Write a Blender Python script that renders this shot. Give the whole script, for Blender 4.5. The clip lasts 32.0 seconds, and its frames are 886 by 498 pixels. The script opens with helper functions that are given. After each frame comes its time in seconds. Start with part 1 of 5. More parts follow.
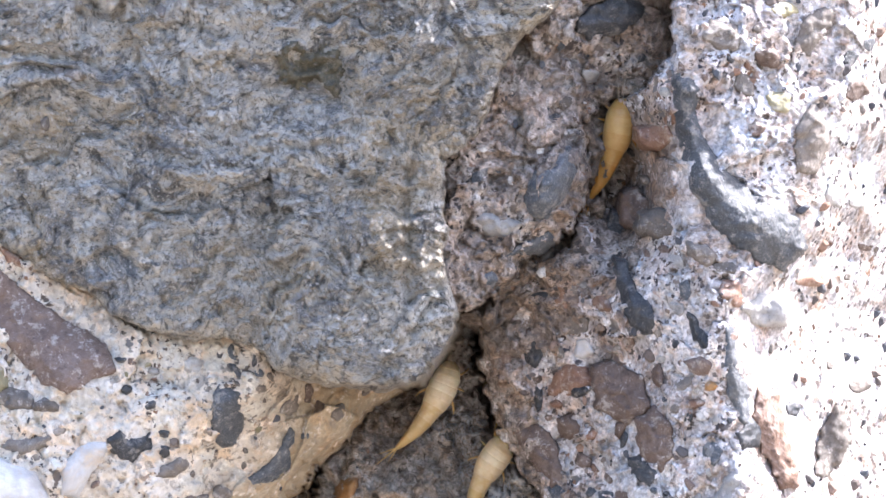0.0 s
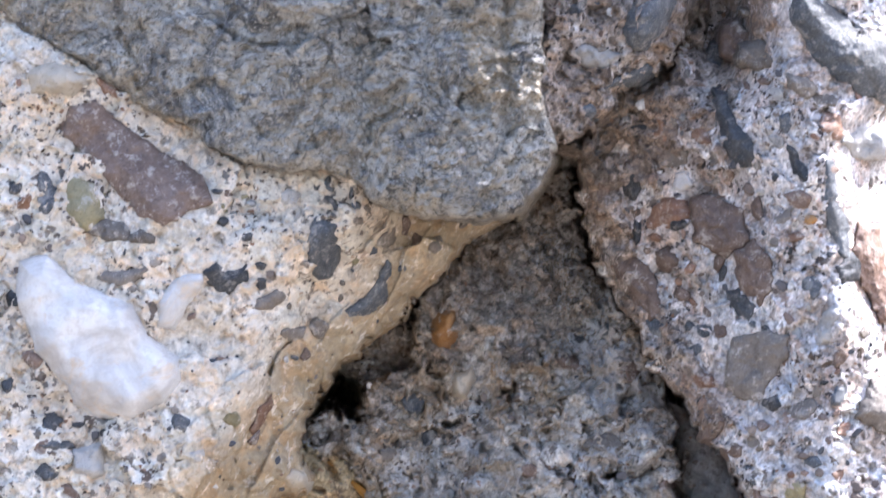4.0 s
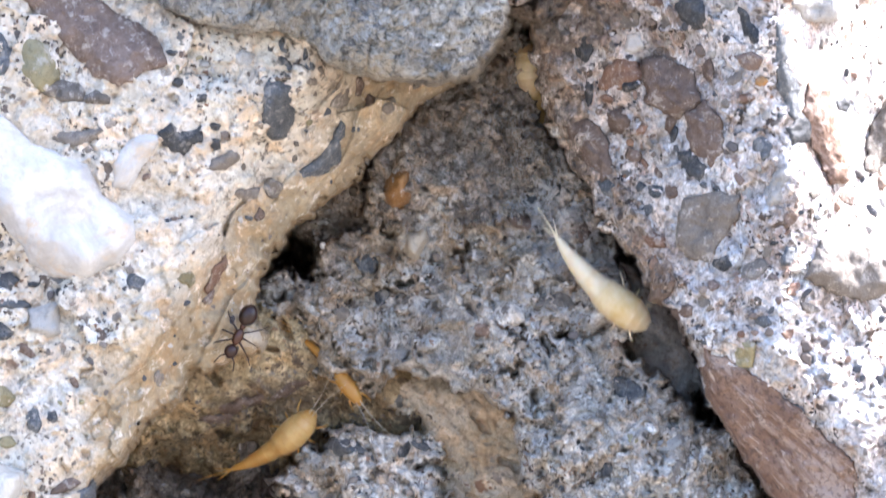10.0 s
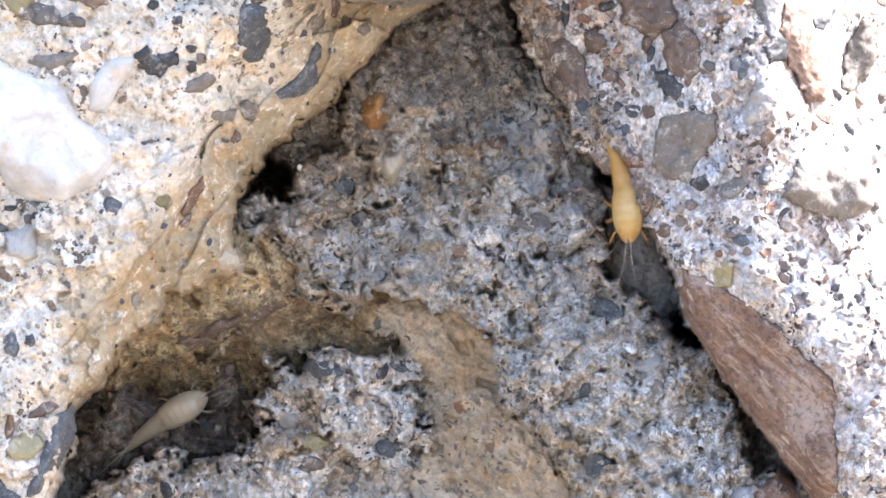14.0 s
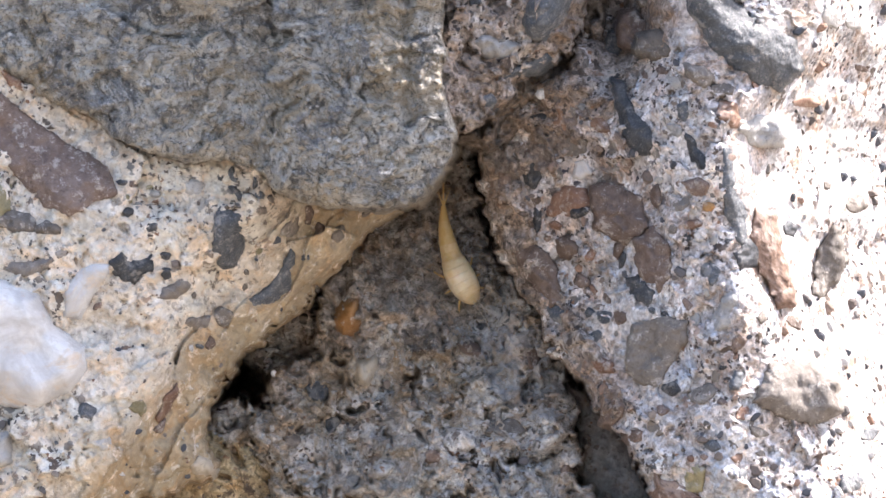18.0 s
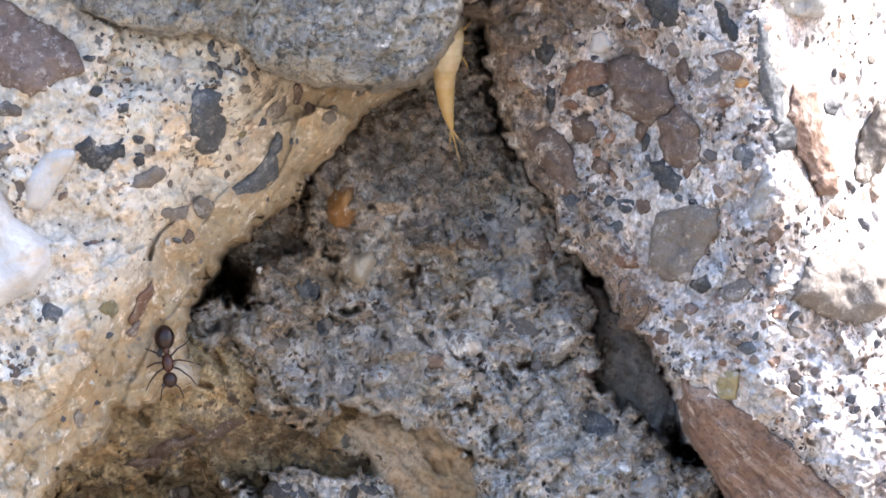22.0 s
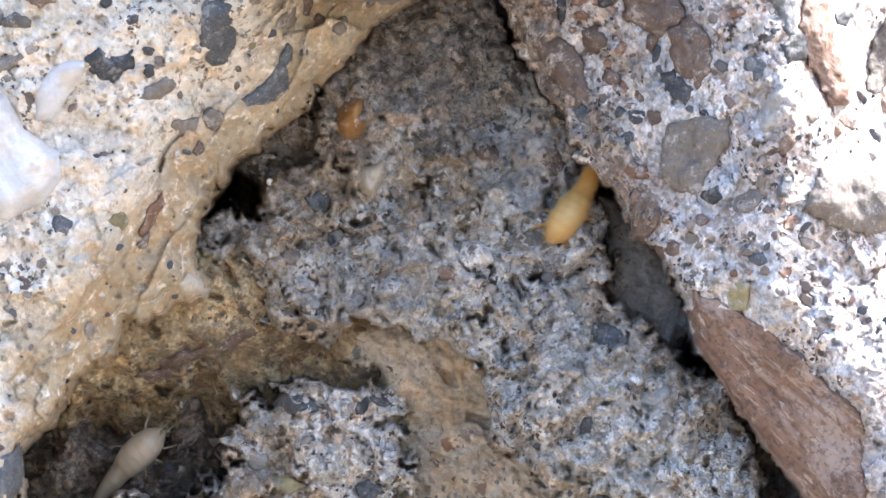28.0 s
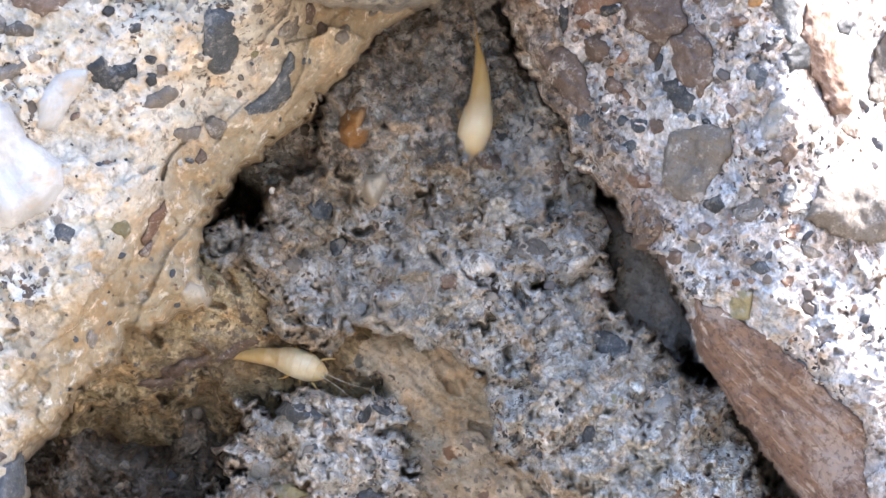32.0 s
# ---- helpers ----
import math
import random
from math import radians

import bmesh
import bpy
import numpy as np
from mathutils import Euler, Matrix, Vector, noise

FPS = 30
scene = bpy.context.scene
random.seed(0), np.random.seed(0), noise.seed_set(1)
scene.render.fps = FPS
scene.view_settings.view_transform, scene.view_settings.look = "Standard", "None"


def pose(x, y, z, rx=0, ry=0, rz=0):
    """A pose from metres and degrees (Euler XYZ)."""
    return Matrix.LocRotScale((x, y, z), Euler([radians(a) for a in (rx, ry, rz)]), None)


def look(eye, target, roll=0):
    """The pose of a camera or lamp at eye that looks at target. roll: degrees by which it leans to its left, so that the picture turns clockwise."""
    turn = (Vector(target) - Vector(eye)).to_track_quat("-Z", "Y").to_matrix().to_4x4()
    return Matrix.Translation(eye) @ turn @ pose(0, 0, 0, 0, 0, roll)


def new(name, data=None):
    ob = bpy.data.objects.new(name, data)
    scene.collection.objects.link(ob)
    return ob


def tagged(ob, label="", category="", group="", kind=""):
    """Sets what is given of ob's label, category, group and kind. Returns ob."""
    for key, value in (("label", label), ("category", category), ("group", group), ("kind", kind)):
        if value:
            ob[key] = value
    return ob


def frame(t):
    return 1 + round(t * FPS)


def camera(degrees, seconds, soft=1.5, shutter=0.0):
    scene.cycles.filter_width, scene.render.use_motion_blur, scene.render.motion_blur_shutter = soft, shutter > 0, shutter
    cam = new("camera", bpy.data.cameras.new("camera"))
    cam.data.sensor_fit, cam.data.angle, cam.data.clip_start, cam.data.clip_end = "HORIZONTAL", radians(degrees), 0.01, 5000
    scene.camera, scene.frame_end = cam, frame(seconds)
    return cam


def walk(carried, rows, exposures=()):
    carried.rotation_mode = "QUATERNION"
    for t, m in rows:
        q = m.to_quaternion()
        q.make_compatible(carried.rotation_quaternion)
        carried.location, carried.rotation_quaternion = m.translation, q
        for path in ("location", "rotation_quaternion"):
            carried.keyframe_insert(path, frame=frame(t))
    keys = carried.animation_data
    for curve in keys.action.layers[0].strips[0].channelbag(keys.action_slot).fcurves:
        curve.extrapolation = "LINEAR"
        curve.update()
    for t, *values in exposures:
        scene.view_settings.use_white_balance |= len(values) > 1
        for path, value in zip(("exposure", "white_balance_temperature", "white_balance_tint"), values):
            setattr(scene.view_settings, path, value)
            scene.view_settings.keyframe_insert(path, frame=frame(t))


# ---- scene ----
# The camera stands about half a metre off with a long lens and turns; later it moves a little nearer.
STATION, CENTRE = 0.448, 0.6  # distance to the rock's front plane, height of the plan's centre
cam = camera(10.0, 32.0, soft=1.5, shutter=0.5)
# seconds, distance to the front plane, aim right and up on that plane, lean
ROWS = [
    (0.0, 0.4486, 0.0088, 0.0349, -0.14),
    (0.5, 0.4484, 0.0094, 0.0352, -0.22),
    (1.0, 0.4486, 0.0093, 0.0350, -0.14),
    (1.5, 0.4482, 0.0092, 0.0342, -0.17),
    (2.0, 0.4482, 0.0076, 0.0323, -0.11),
    (2.5, 0.4481, 0.0057, 0.0286, -0.06),
    (4.5, 0.4457, -0.0015, 0.0142, 0.04),
    (5.0, 0.4476, -0.0031, 0.0058, -0.02),
    (5.5, 0.4474, -0.0051, -0.0014, 0.03),
    (6.0, 0.4461, -0.0073, -0.0073, 0.15),
    (6.5, 0.4459, -0.0119, -0.0121, 0.39),
    (7.0, 0.4455, -0.0164, -0.0141, 0.58),
    (7.5, 0.4461, -0.0161, -0.0083, 0.41),
    (8.0, 0.4476, -0.0077, -0.0037, 0.20),
    (8.5, 0.4475, -0.0027, -0.0010, 0.08),
    (9.0, 0.4480, -0.0000, 0.0000, 0.00),
    (9.5, 0.4487, 0.0025, 0.0022, 0.02),
    (10.0, 0.4492, 0.0043, 0.0077, 0.10),
    (10.5, 0.4495, 0.0040, 0.0103, 0.13),
    (11.0, 0.4483, 0.0009, 0.0053, 0.11),
    (11.5, 0.4472, 0.0008, -0.0005, -0.17),
    (12.0, 0.4469, 0.0002, -0.0047, -0.17),
    (12.5, 0.4469, 0.0000, -0.0091, -0.40),
    (13.0, 0.4475, 0.0020, -0.0086, -0.43),
    (13.5, 0.4486, 0.0047, -0.0020, -0.34),
    (14.0, 0.4486, 0.0063, 0.0007, -0.25),
    (14.5, 0.4482, 0.0073, 0.0020, -0.28),
    (16.5, 0.4493, 0.0067, 0.0035, -0.76),
    (17.0, 0.4500, 0.0084, 0.0063, -0.61),
    (17.5, 0.4514, 0.0088, 0.0129, -0.46),
    (18.0, 0.4514, 0.0088, 0.0190, -0.32),
    (18.5, 0.4507, 0.0071, 0.0190, -0.26),
    (19.0, 0.4171, 0.0053, 0.0136, -0.33),
    (19.5, 0.4045, 0.0043, 0.0082, -0.49),
    (20.0, 0.4047, 0.0038, 0.0046, -0.53),
    (20.5, 0.4051, 0.0041, 0.0038, -0.53),
    (21.0, 0.4054, 0.0053, 0.0057, -0.50),
    (21.5, 0.4053, 0.0072, 0.0075, -0.51),
    (22.0, 0.4057, 0.0084, 0.0095, -0.58),
    (22.5, 0.4055, 0.0089, 0.0108, -0.68),
    (23.0, 0.4056, 0.0083, 0.0114, -0.69),
    (23.5, 0.4056, 0.0080, 0.0112, -0.70),
    (24.0, 0.4056, 0.0078, 0.0108, -0.74),
    (24.5, 0.4054, 0.0077, 0.0102, -0.71),
    (25.0, 0.4056, 0.0079, 0.0086, -0.72),
    (25.5, 0.4054, 0.0078, 0.0066, -0.64),
    (26.0, 0.4053, 0.0078, 0.0044, -0.71),
    (26.5, 0.4052, 0.0076, 0.0030, -0.66),
    (28.5, 0.4050, 0.0074, 0.0024, -0.65),
    (29.0, 0.4052, 0.0073, 0.0026, -0.64),
    (29.5, 0.4050, 0.0074, 0.0028, -0.63),
    (30.0, 0.4051, 0.0074, 0.0029, -0.63),
    (30.5, 0.4051, 0.0073, 0.0030, -0.63),
    (31.0, 0.4052, 0.0073, 0.0030, -0.63),
    (31.5, 0.4050, 0.0073, 0.0031, -0.63),
    (32.0, 0.4051, 0.0073, 0.0031, -0.63),
]
LIGHT = [
    (0.0, 1.98, 6050, 17), (2.0, 1.60, 6000, 16), (5.0, 1.92, 5800, 17), (6.5, 2.07, 5700, 16), (8.0, 1.80, 5750, 16), (9.2, 1.85, 5750, 16), (10.0, 2.18, 6050, 15), (11.0, 1.98, 6100, 15), (12.0, 2.11, 6100, 16),
    (14.0, 2.24, 6300, 15), (17.0, 1.77, 6450, 16), (19.0, 1.63, 6450, 16), (20.0, 1.98, 6300, 15), (23.0, 1.83, 6300, 15), (26.0, 1.95, 6300, 14), (28.0, 2.03, 6200, 14), (32.0, 2.13, 6300, 14),
]
walk(cam, [(t, look((0, -d, CENTRE), (x, 0, CENTRE + z), lean)) for t, d, x, z, lean in ROWS], LIGHT)

# ---- light: open shade, a bright hazy sky ahead and to the right ----
SUN_AZ, SUN_EL = 106.0, 50.0  # degrees to the right of straight behind the camera, and up
world = bpy.data.worlds.new("sky")
scene.world = world
world.use_nodes = True
wn = world.node_tree.nodes
sky = wn.new("ShaderNodeTexSky")
sky.sky_type, sky.sun_disc = "NISHITA", False
sky.sun_elevation, sky.sun_rotation = radians(SUN_EL), radians(180 - SUN_AZ)
sky.air_density, sky.dust_density = 1.0, 2.5
wn["Background"].inputs[1].default_value = 0.15
world.node_tree.links.new(sky.outputs[0], wn["Background"].inputs[0])
sun = new("sun", bpy.data.lights.new("sun", "SUN"))
sun.data.energy, sun.data.angle, sun.data.color = 5.0, radians(2), (1.0, 0.95, 0.88)
az, el = radians(SUN_AZ), radians(SUN_EL)
toward = Vector((math.sin(az) * math.cos(el), -math.cos(az) * math.cos(el), math.sin(el)))
sun.matrix_world = look(Vector((0, 0, CENTRE)) + toward, (0, 0, CENTRE))


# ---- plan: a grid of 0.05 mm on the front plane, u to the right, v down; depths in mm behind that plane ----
GRID = 5e-5


def place(u, v, mm):
    k = GRID * (1 + mm * 0.001 / STATION)
    return ((u - 784) * k, mm * 0.001, CENTRE + (441 - v) * k)


def hashed(ix, iy, seed):
    n = (ix.astype(np.int64) * 374761393 + iy.astype(np.int64) * 668265263 + seed * 974634777) & 0x7FFFFFFF
    n = ((n ^ (n >> 13)) * 1274126177) & 0x7FFFFFFF
    n = ((n ^ (n >> 16)) * 2246822519) & 0x7FFFFFFF
    return ((n ^ (n >> 15)) & 0xFFFFFF) / float(0xFFFFFF)


def smooth(u, v, size, seed):
    """Value noise, -1 to 1."""
    x, y = u / size, v / size
    ix, iy = np.floor(x), np.floor(y)
    fx, fy = x - ix, y - iy
    fx, fy = fx * fx * (3 - 2 * fx), fy * fy * (3 - 2 * fy)
    a, b = hashed(ix, iy, seed), hashed(ix + 1, iy, seed)
    c, d = hashed(ix, iy + 1, seed), hashed(ix + 1, iy + 1, seed)
    return ((a + (b - a) * fx) * (1 - fy) + (c + (d - c) * fx) * fy) * 2 - 1


def fbm(u, v, size, seed, octaves=4, gain=0.5):
    total, amp = 0, 1.0
    for k in range(octaves):
        c, s = math.cos(0.5 + 0.9 * k), math.sin(0.5 + 0.9 * k)
        total = total + amp * smooth(u * c - v * s + 17.3 * k, u * s + v * c - 9.1 * k, size / 2 ** k, seed + k)
        amp *= gain
    return total


def cells(u, v, size, seed):
    """Distance to the nearest scattered point (0 to about 1) and that cell's random number."""
    x, y = u / size, v / size
    ix, iy = np.floor(x), np.floor(y)
    best, who = np.full(np.shape(x), 9.0), np.zeros(np.shape(x))
    for dx in (-1, 0, 1):
        for dy in (-1, 0, 1):
            cx, cy = ix + dx, iy + dy
            r = hashed(cx, cy, seed + 2)
            d = np.hypot(cx + hashed(cx, cy, seed) - x, cy + hashed(cx, cy, seed + 1) - y)
            near = d < best
            best, who = np.where(near, d, best), np.where(near, r, who)
    return best, who


def inside(u, v, outline):
    """Signed distance to a closed outline, positive inside."""
    d, odd = np.full(np.shape(u), 1e9), np.zeros(np.shape(u), bool)
    for (ax, ay), (bx, by) in zip(outline, outline[1:] + outline[:1]):
        ex, ey = bx - ax, by - ay
        t = np.clip(((u - ax) * ex + (v - ay) * ey) / (ex * ex + ey * ey), 0, 1)
        d = np.minimum(d, np.hypot(u - ax - t * ex, v - ay - t * ey))
        if ay != by:
            odd ^= ((ay > v) != (by > v)) & (u < ax + (v - ay) * ex / ey)
    return np.where(odd, d, -d)


# ---- materials ----
def material(name, build):
    m = bpy.data.materials.new(name)
    m.use_nodes = True
    tree = m.node_tree
    nodes, links = tree.nodes, tree.links
    bsdf = nodes["Principled BSDF"]
    coord = nodes.new("ShaderNodeTexCoord")

    def node(kind, **values):
        n = nodes.new(kind)
        for key, value in values.items():
            n.inputs[key].default_value = value
        return n

    def noise_tex(mm, detail=4.0, rough=0.6, warp=0.0):
        n = node("ShaderNodeTexNoise", Scale=1000.0 / mm, Detail=detail, Roughness=rough, Distortion=warp)
        links.new(coord.outputs["Object"], n.inputs["Vector"])
        return n.outputs["Fac"]

    def ramp(value, *stops):
        n = nodes.new("ShaderNodeValToRGB")
        while len(n.color_ramp.elements) < len(stops):
            n.color_ramp.elements.new(0.5)
        for e, (at, c) in zip(n.color_ramp.elements, stops):
            e.position = at
            e.color = (c, c, c, 1) if isinstance(c, (int, float)) else (*c, 1)
        links.new(value, n.inputs[0])
        return n.outputs[0]

    def mix(fac, a, b, how="MIX"):
        n = nodes.new("ShaderNodeMix")
        n.data_type, n.blend_type = "RGBA", how
        for socket, value in ((n.inputs[0], fac), (n.inputs[6], a), (n.inputs[7], b)):
            if isinstance(value, (int, float)):
                socket.default_value = value
            elif isinstance(value, tuple):
                socket.default_value = (*value, 1)
            else:
                links.new(value, socket)
        return n.outputs[2]

    def bump(height, mm, strength=1.0, after=None):
        n = node("ShaderNodeBump", Strength=strength, Distance=mm * 0.001)
        links.new(height, n.inputs["Height"])
        if after is not None:
            links.new(after, n.inputs["Normal"])
        return n.outputs["Normal"]

    def finish(colour, roughness=0.85, normal=None):
        for socket, value in ((bsdf.inputs["Base Color"], colour), (bsdf.inputs["Roughness"], roughness), (bsdf.inputs["Normal"], normal)):
            if value is None:
                continue
            if isinstance(value, (int, float)):
                socket.default_value = value
            elif isinstance(value, tuple):
                socket.default_value = (*value, 1)
            else:
                links.new(value, socket)

    def warped(amount, mm):
        n = node("ShaderNodeTexNoise", Scale=1000.0 / mm, Detail=2.0)
        links.new(coord.outputs["Object"], n.inputs["Vector"])
        off = nodes.new("ShaderNodeVectorMath")
        off.operation = "MULTIPLY_ADD"
        off.inputs[1].default_value = (amount * 0.002,) * 3
        links.new(n.outputs["Color"], off.inputs[0])
        links.new(coord.outputs["Object"], off.inputs[2])
        return off.outputs[0]

    class Kit:
        pass

    kit = Kit()
    kit.node, kit.noise, kit.ramp, kit.mix, kit.bump, kit.finish = node, noise_tex, ramp, mix, bump, finish
    kit.warped = warped
    kit.nodes, kit.links, kit.bsdf, kit.coord = nodes, links, bsdf, coord
    build(kit)
    return m


def mortar(light, dark, stain, speck, speck_amount=0.5, lumps=1.0, patches=(), clay=None, grain=1.0, crumb=0.0):
    """Weathered conglomerate paste: mottled, stained, with angular dark and pale grains that lie in swarms; crumb: how broken it is."""
    def build(k):
        body = k.ramp(k.noise(5.0, 8, 0.7), (0.38, dark), (0.58, light))
        for tone, mm, start in patches:
            body = k.mix(k.ramp(k.noise(mm, 7, 0.7, 0.6), (start, 0.0), (start + 0.05, 0.85)), body, tone)
        body = k.mix(k.ramp(k.noise(15.0, 5, 0.65, 0.5), (0.5, 0.0), (0.66, 0.7)), body, stain)
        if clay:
            # ochre clay, darkened for the flank's shade, past two slanting bounds: (colour factor, bounds as way across
            # in x and z, offset and width in metres)
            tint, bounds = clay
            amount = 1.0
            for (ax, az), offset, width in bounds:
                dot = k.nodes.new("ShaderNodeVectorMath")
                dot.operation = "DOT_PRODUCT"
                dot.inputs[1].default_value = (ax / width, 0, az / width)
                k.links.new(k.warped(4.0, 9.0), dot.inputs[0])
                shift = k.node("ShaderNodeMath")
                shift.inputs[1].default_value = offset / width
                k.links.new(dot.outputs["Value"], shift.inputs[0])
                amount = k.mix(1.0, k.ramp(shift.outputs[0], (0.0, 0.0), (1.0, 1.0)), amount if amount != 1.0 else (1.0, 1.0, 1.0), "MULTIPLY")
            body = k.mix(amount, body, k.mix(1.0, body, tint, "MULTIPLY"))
        body = k.mix(k.ramp(k.noise(0.7, 5, 0.75), (0.37, 0.6), (0.46, 0.0)), body, (dark[0] * 0.5, dark[1] * 0.46, dark[2] * 0.42))
        body = k.mix(k.ramp(k.noise(1.3, 5, 0.7), (0.55, 0.0), (0.66, 0.6)), body, (min(1, light[0] * 1.25), min(1, light[1] * 1.26), min(1, light[2] * 1.28)))
        body = k.mix(k.ramp(k.noise(3.5, 4, 0.6), (0.5, 0.0), (0.57, 0.8)), body, k.mix(1.0, body, (0.92, 0.97, 1.0), "MULTIPLY"))
        body = k.mix(k.ramp(k.noise(2.7, 4, 0.6), (0.52, 0.0), (0.59, 0.8)), body, k.mix(1.0, body, (1.06, 0.94, 0.82), "MULTIPLY"))
        swarm = k.ramp(k.noise(8.0, 4, 0.6), (0.4, 0.1), (0.56, 1.0))
        if clay:
            swarm = k.mix(1.0, swarm, k.ramp(amount, (0.0, 1.0), (1.0, 0.25)), "MULTIPLY")
        cellular = []
        for mm, power in ((0.32, 0.55), (0.85, 0.45), (1.9, 0.35)):
            v = k.node("ShaderNodeTexVoronoi", Scale=1000.0 / mm)
            k.links.new(k.warped(0.5 * mm, mm * 0.6), v.inputs["Vector"])
            cellular.append((mm, v))
            body = k.mix(power * grain, body, k.mix(1.0, body, k.ramp(v.outputs["Color"], (0.1, 0.5), (0.5, 1.0), (0.9, 1.5)), "MULTIPLY"))
        for mm, cut, near_edge in ((0.55, 0.74, 0.4), (0.95, 0.72, 0.34), (1.9, 0.8, 0.34)):
            v = k.node("ShaderNodeTexVoronoi", Scale=1000.0 / mm)
            k.links.new(k.warped(0.55 * mm, mm * 0.45), v.inputs["Vector"])
            near = k.ramp(v.outputs["Distance"], (near_edge - 0.06, 1.0), (near_edge, 0.0))
            pick = k.ramp(v.outputs["Color"], (cut - speck_amount * 0.22, 0.0), (cut - speck_amount * 0.22 + 0.02, 1.0))
            tone = k.ramp(v.outputs["Color"], (0.5, speck), (0.7, (0.13, 0.1, 0.08)), (0.8, (0.22, 0.21, 0.2)), (0.92, (0.28, 0.16, 0.1)))
            body = k.mix(k.mix(1.0, k.mix(1.0, near, pick, "MULTIPLY"), swarm, "MULTIPLY"), body, tone)
        n = k.bump(k.noise(0.3, 5, 0.75), 0.13 * lumps, 0.9)
        n = k.bump(k.noise(1.4, 6, 0.72), 0.42 * lumps, 0.8, n)
        if crumb:
            for mm, v in cellular:
                n = k.bump(v.outputs["Color"], 0.22 * mm * crumb, 0.8, n)
        k.bsdf.inputs["Specular IOR Level"].default_value = 0.2
        k.finish(body, 0.95, n)
    return build


def speckled(base, other, fleck, mm=1.5, rough=0.7, flecks=0.6, dust=0.55):
    """A stone: mottled tones, mineral flecks, painted glints, smears of paste, a variation from stone to stone."""
    def build(k):
        c = k.ramp(k.noise(mm, 7, 0.7, 0.6), (0.34, base), (0.64, other))
        c = k.mix(k.ramp(k.noise(mm * 0.2, 4, 0.75), (0.55, 0.0), (0.66, flecks)), c, fleck)
        # lighter blotches painted in as glints on the facets
        c = k.mix(k.ramp(k.noise(mm * 0.9, 5, 0.7, 1.0), (0.56, 0.0), (0.62, flecks * 0.6)), c, k.mix(0.5, other, fleck))
        c = k.mix(k.ramp(k.noise(mm * 0.3, 4, 0.75), (0.33, 0.6), (0.45, 0.0)), c, (base[0] * 0.45, base[1] * 0.45, base[2] * 0.45))
        info = k.nodes.new("ShaderNodeObjectInfo")
        tone = k.ramp(info.outputs["Random"], (0.0, 0.7), (1.0, 1.2))
        c = k.mix(1.0, c, tone, "MULTIPLY")
        c = k.mix(k.ramp(k.noise(2.4, 6, 0.75), (0.56, 0.0), (0.62, dust)), c, (0.5, 0.46, 0.41))
        c = k.mix(k.ramp(k.noise(0.9, 6, 0.8), (0.57, 0.0), (0.64, dust * 1.2)), c, (0.55, 0.5, 0.46))
        n = k.bump(k.noise(0.3, 5, 0.75), 0.12, 0.8)
        n = k.bump(k.noise(mm, 5, 0.65), 0.35, 0.6, n)
        k.finish(c, rough, n)
    return build


def streaky(base, other, vein, turn, mm=1.0, rough=0.5, weathered=(0.27, 0.2, 0.11), pores=0.6):
    """A layered stone with veins running one way."""
    def build(k):
        m = k.nodes.new("ShaderNodeMapping")
        m.inputs["Rotation"].default_value = (0, radians(turn), 0)
        m.vector_type = "TEXTURE"
        m.inputs["Scale"].default_value = (6.0, 1, 1)
        k.links.new(k.coord.outputs["Object"], m.inputs["Vector"])
        tex = []
        for size, detail in ((mm * 2.5, 6), (mm * 0.6, 5)):
            n = k.node("ShaderNodeTexNoise", Scale=1000.0 / size, Detail=detail, Roughness=0.7, Distortion=0.4)
            k.links.new(m.outputs[0], n.inputs["Vector"])
            tex.append(n.outputs["Fac"])
        c = k.ramp(tex[0], (0.36, base), (0.6, other))
        c = k.mix(k.ramp(tex[1], (0.56, 0.0), (0.66, 0.65)), c, vein)
        c = k.mix(k.ramp(tex[1], (0.34, 0.7), (0.44, 0.0)), c, (base[0] * 0.5, base[1] * 0.5, base[2] * 0.5))
        wide = k.node("ShaderNodeTexNoise", Scale=1000.0 / (mm * 4.5), Detail=6, Roughness=0.65, Distortion=0.6)
        k.links.new(m.outputs[0], wide.inputs["Vector"])
        c = k.mix(k.ramp(wide.outputs["Fac"], (0.52, 0.0), (0.6, 0.75)), c, weathered)
        c = k.mix(k.ramp(k.noise(0.5, 5, 0.75), (0.4, pores), (0.48, 0.0)), c, (base[0] * 0.4, base[1] * 0.4, base[2] * 0.4))
        n = k.bump(tex[1], 0.2, 0.8)
        n = k.bump(tex[0], 0.5, 0.6, n)
        k.finish(c, rough, n)
    return build


# ochre of the clay, plus the shade of the flank that turns away
SHADED_CLAY = ((0.59, 0.515, 0.4), (((0.78, -0.62), 0.62 * CENTRE + 0.0442 - 0.0243, 0.005), ((1.0, 0.0), 0.0258, 0.004)))
cream = material("cream_mortar", mortar((0.70, 0.635, 0.545), (0.5, 0.43, 0.34), (0.55, 0.45, 0.34), (0.05, 0.055, 0.07), 0.6, 0.5, grain=0.5, crumb=0.4))
cream_shaded_clay = material("cream_and_shaded_ochre", mortar((0.79, 0.725, 0.635), (0.615, 0.545, 0.455), (0.66, 0.56, 0.43), (0.07, 0.07, 0.08), 0.75, 0.5, clay=SHADED_CLAY, grain=0.36, crumb=0.3))
# tan ledge paste, darkened for the shadow under the left face
ochre = material("ledge_shade_ochre", mortar((0.55, 0.46, 0.36), (0.40, 0.325, 0.24), (0.45, 0.34, 0.22), (0.07, 0.06, 0.055), 0.5, 0.6, crumb=0.4))
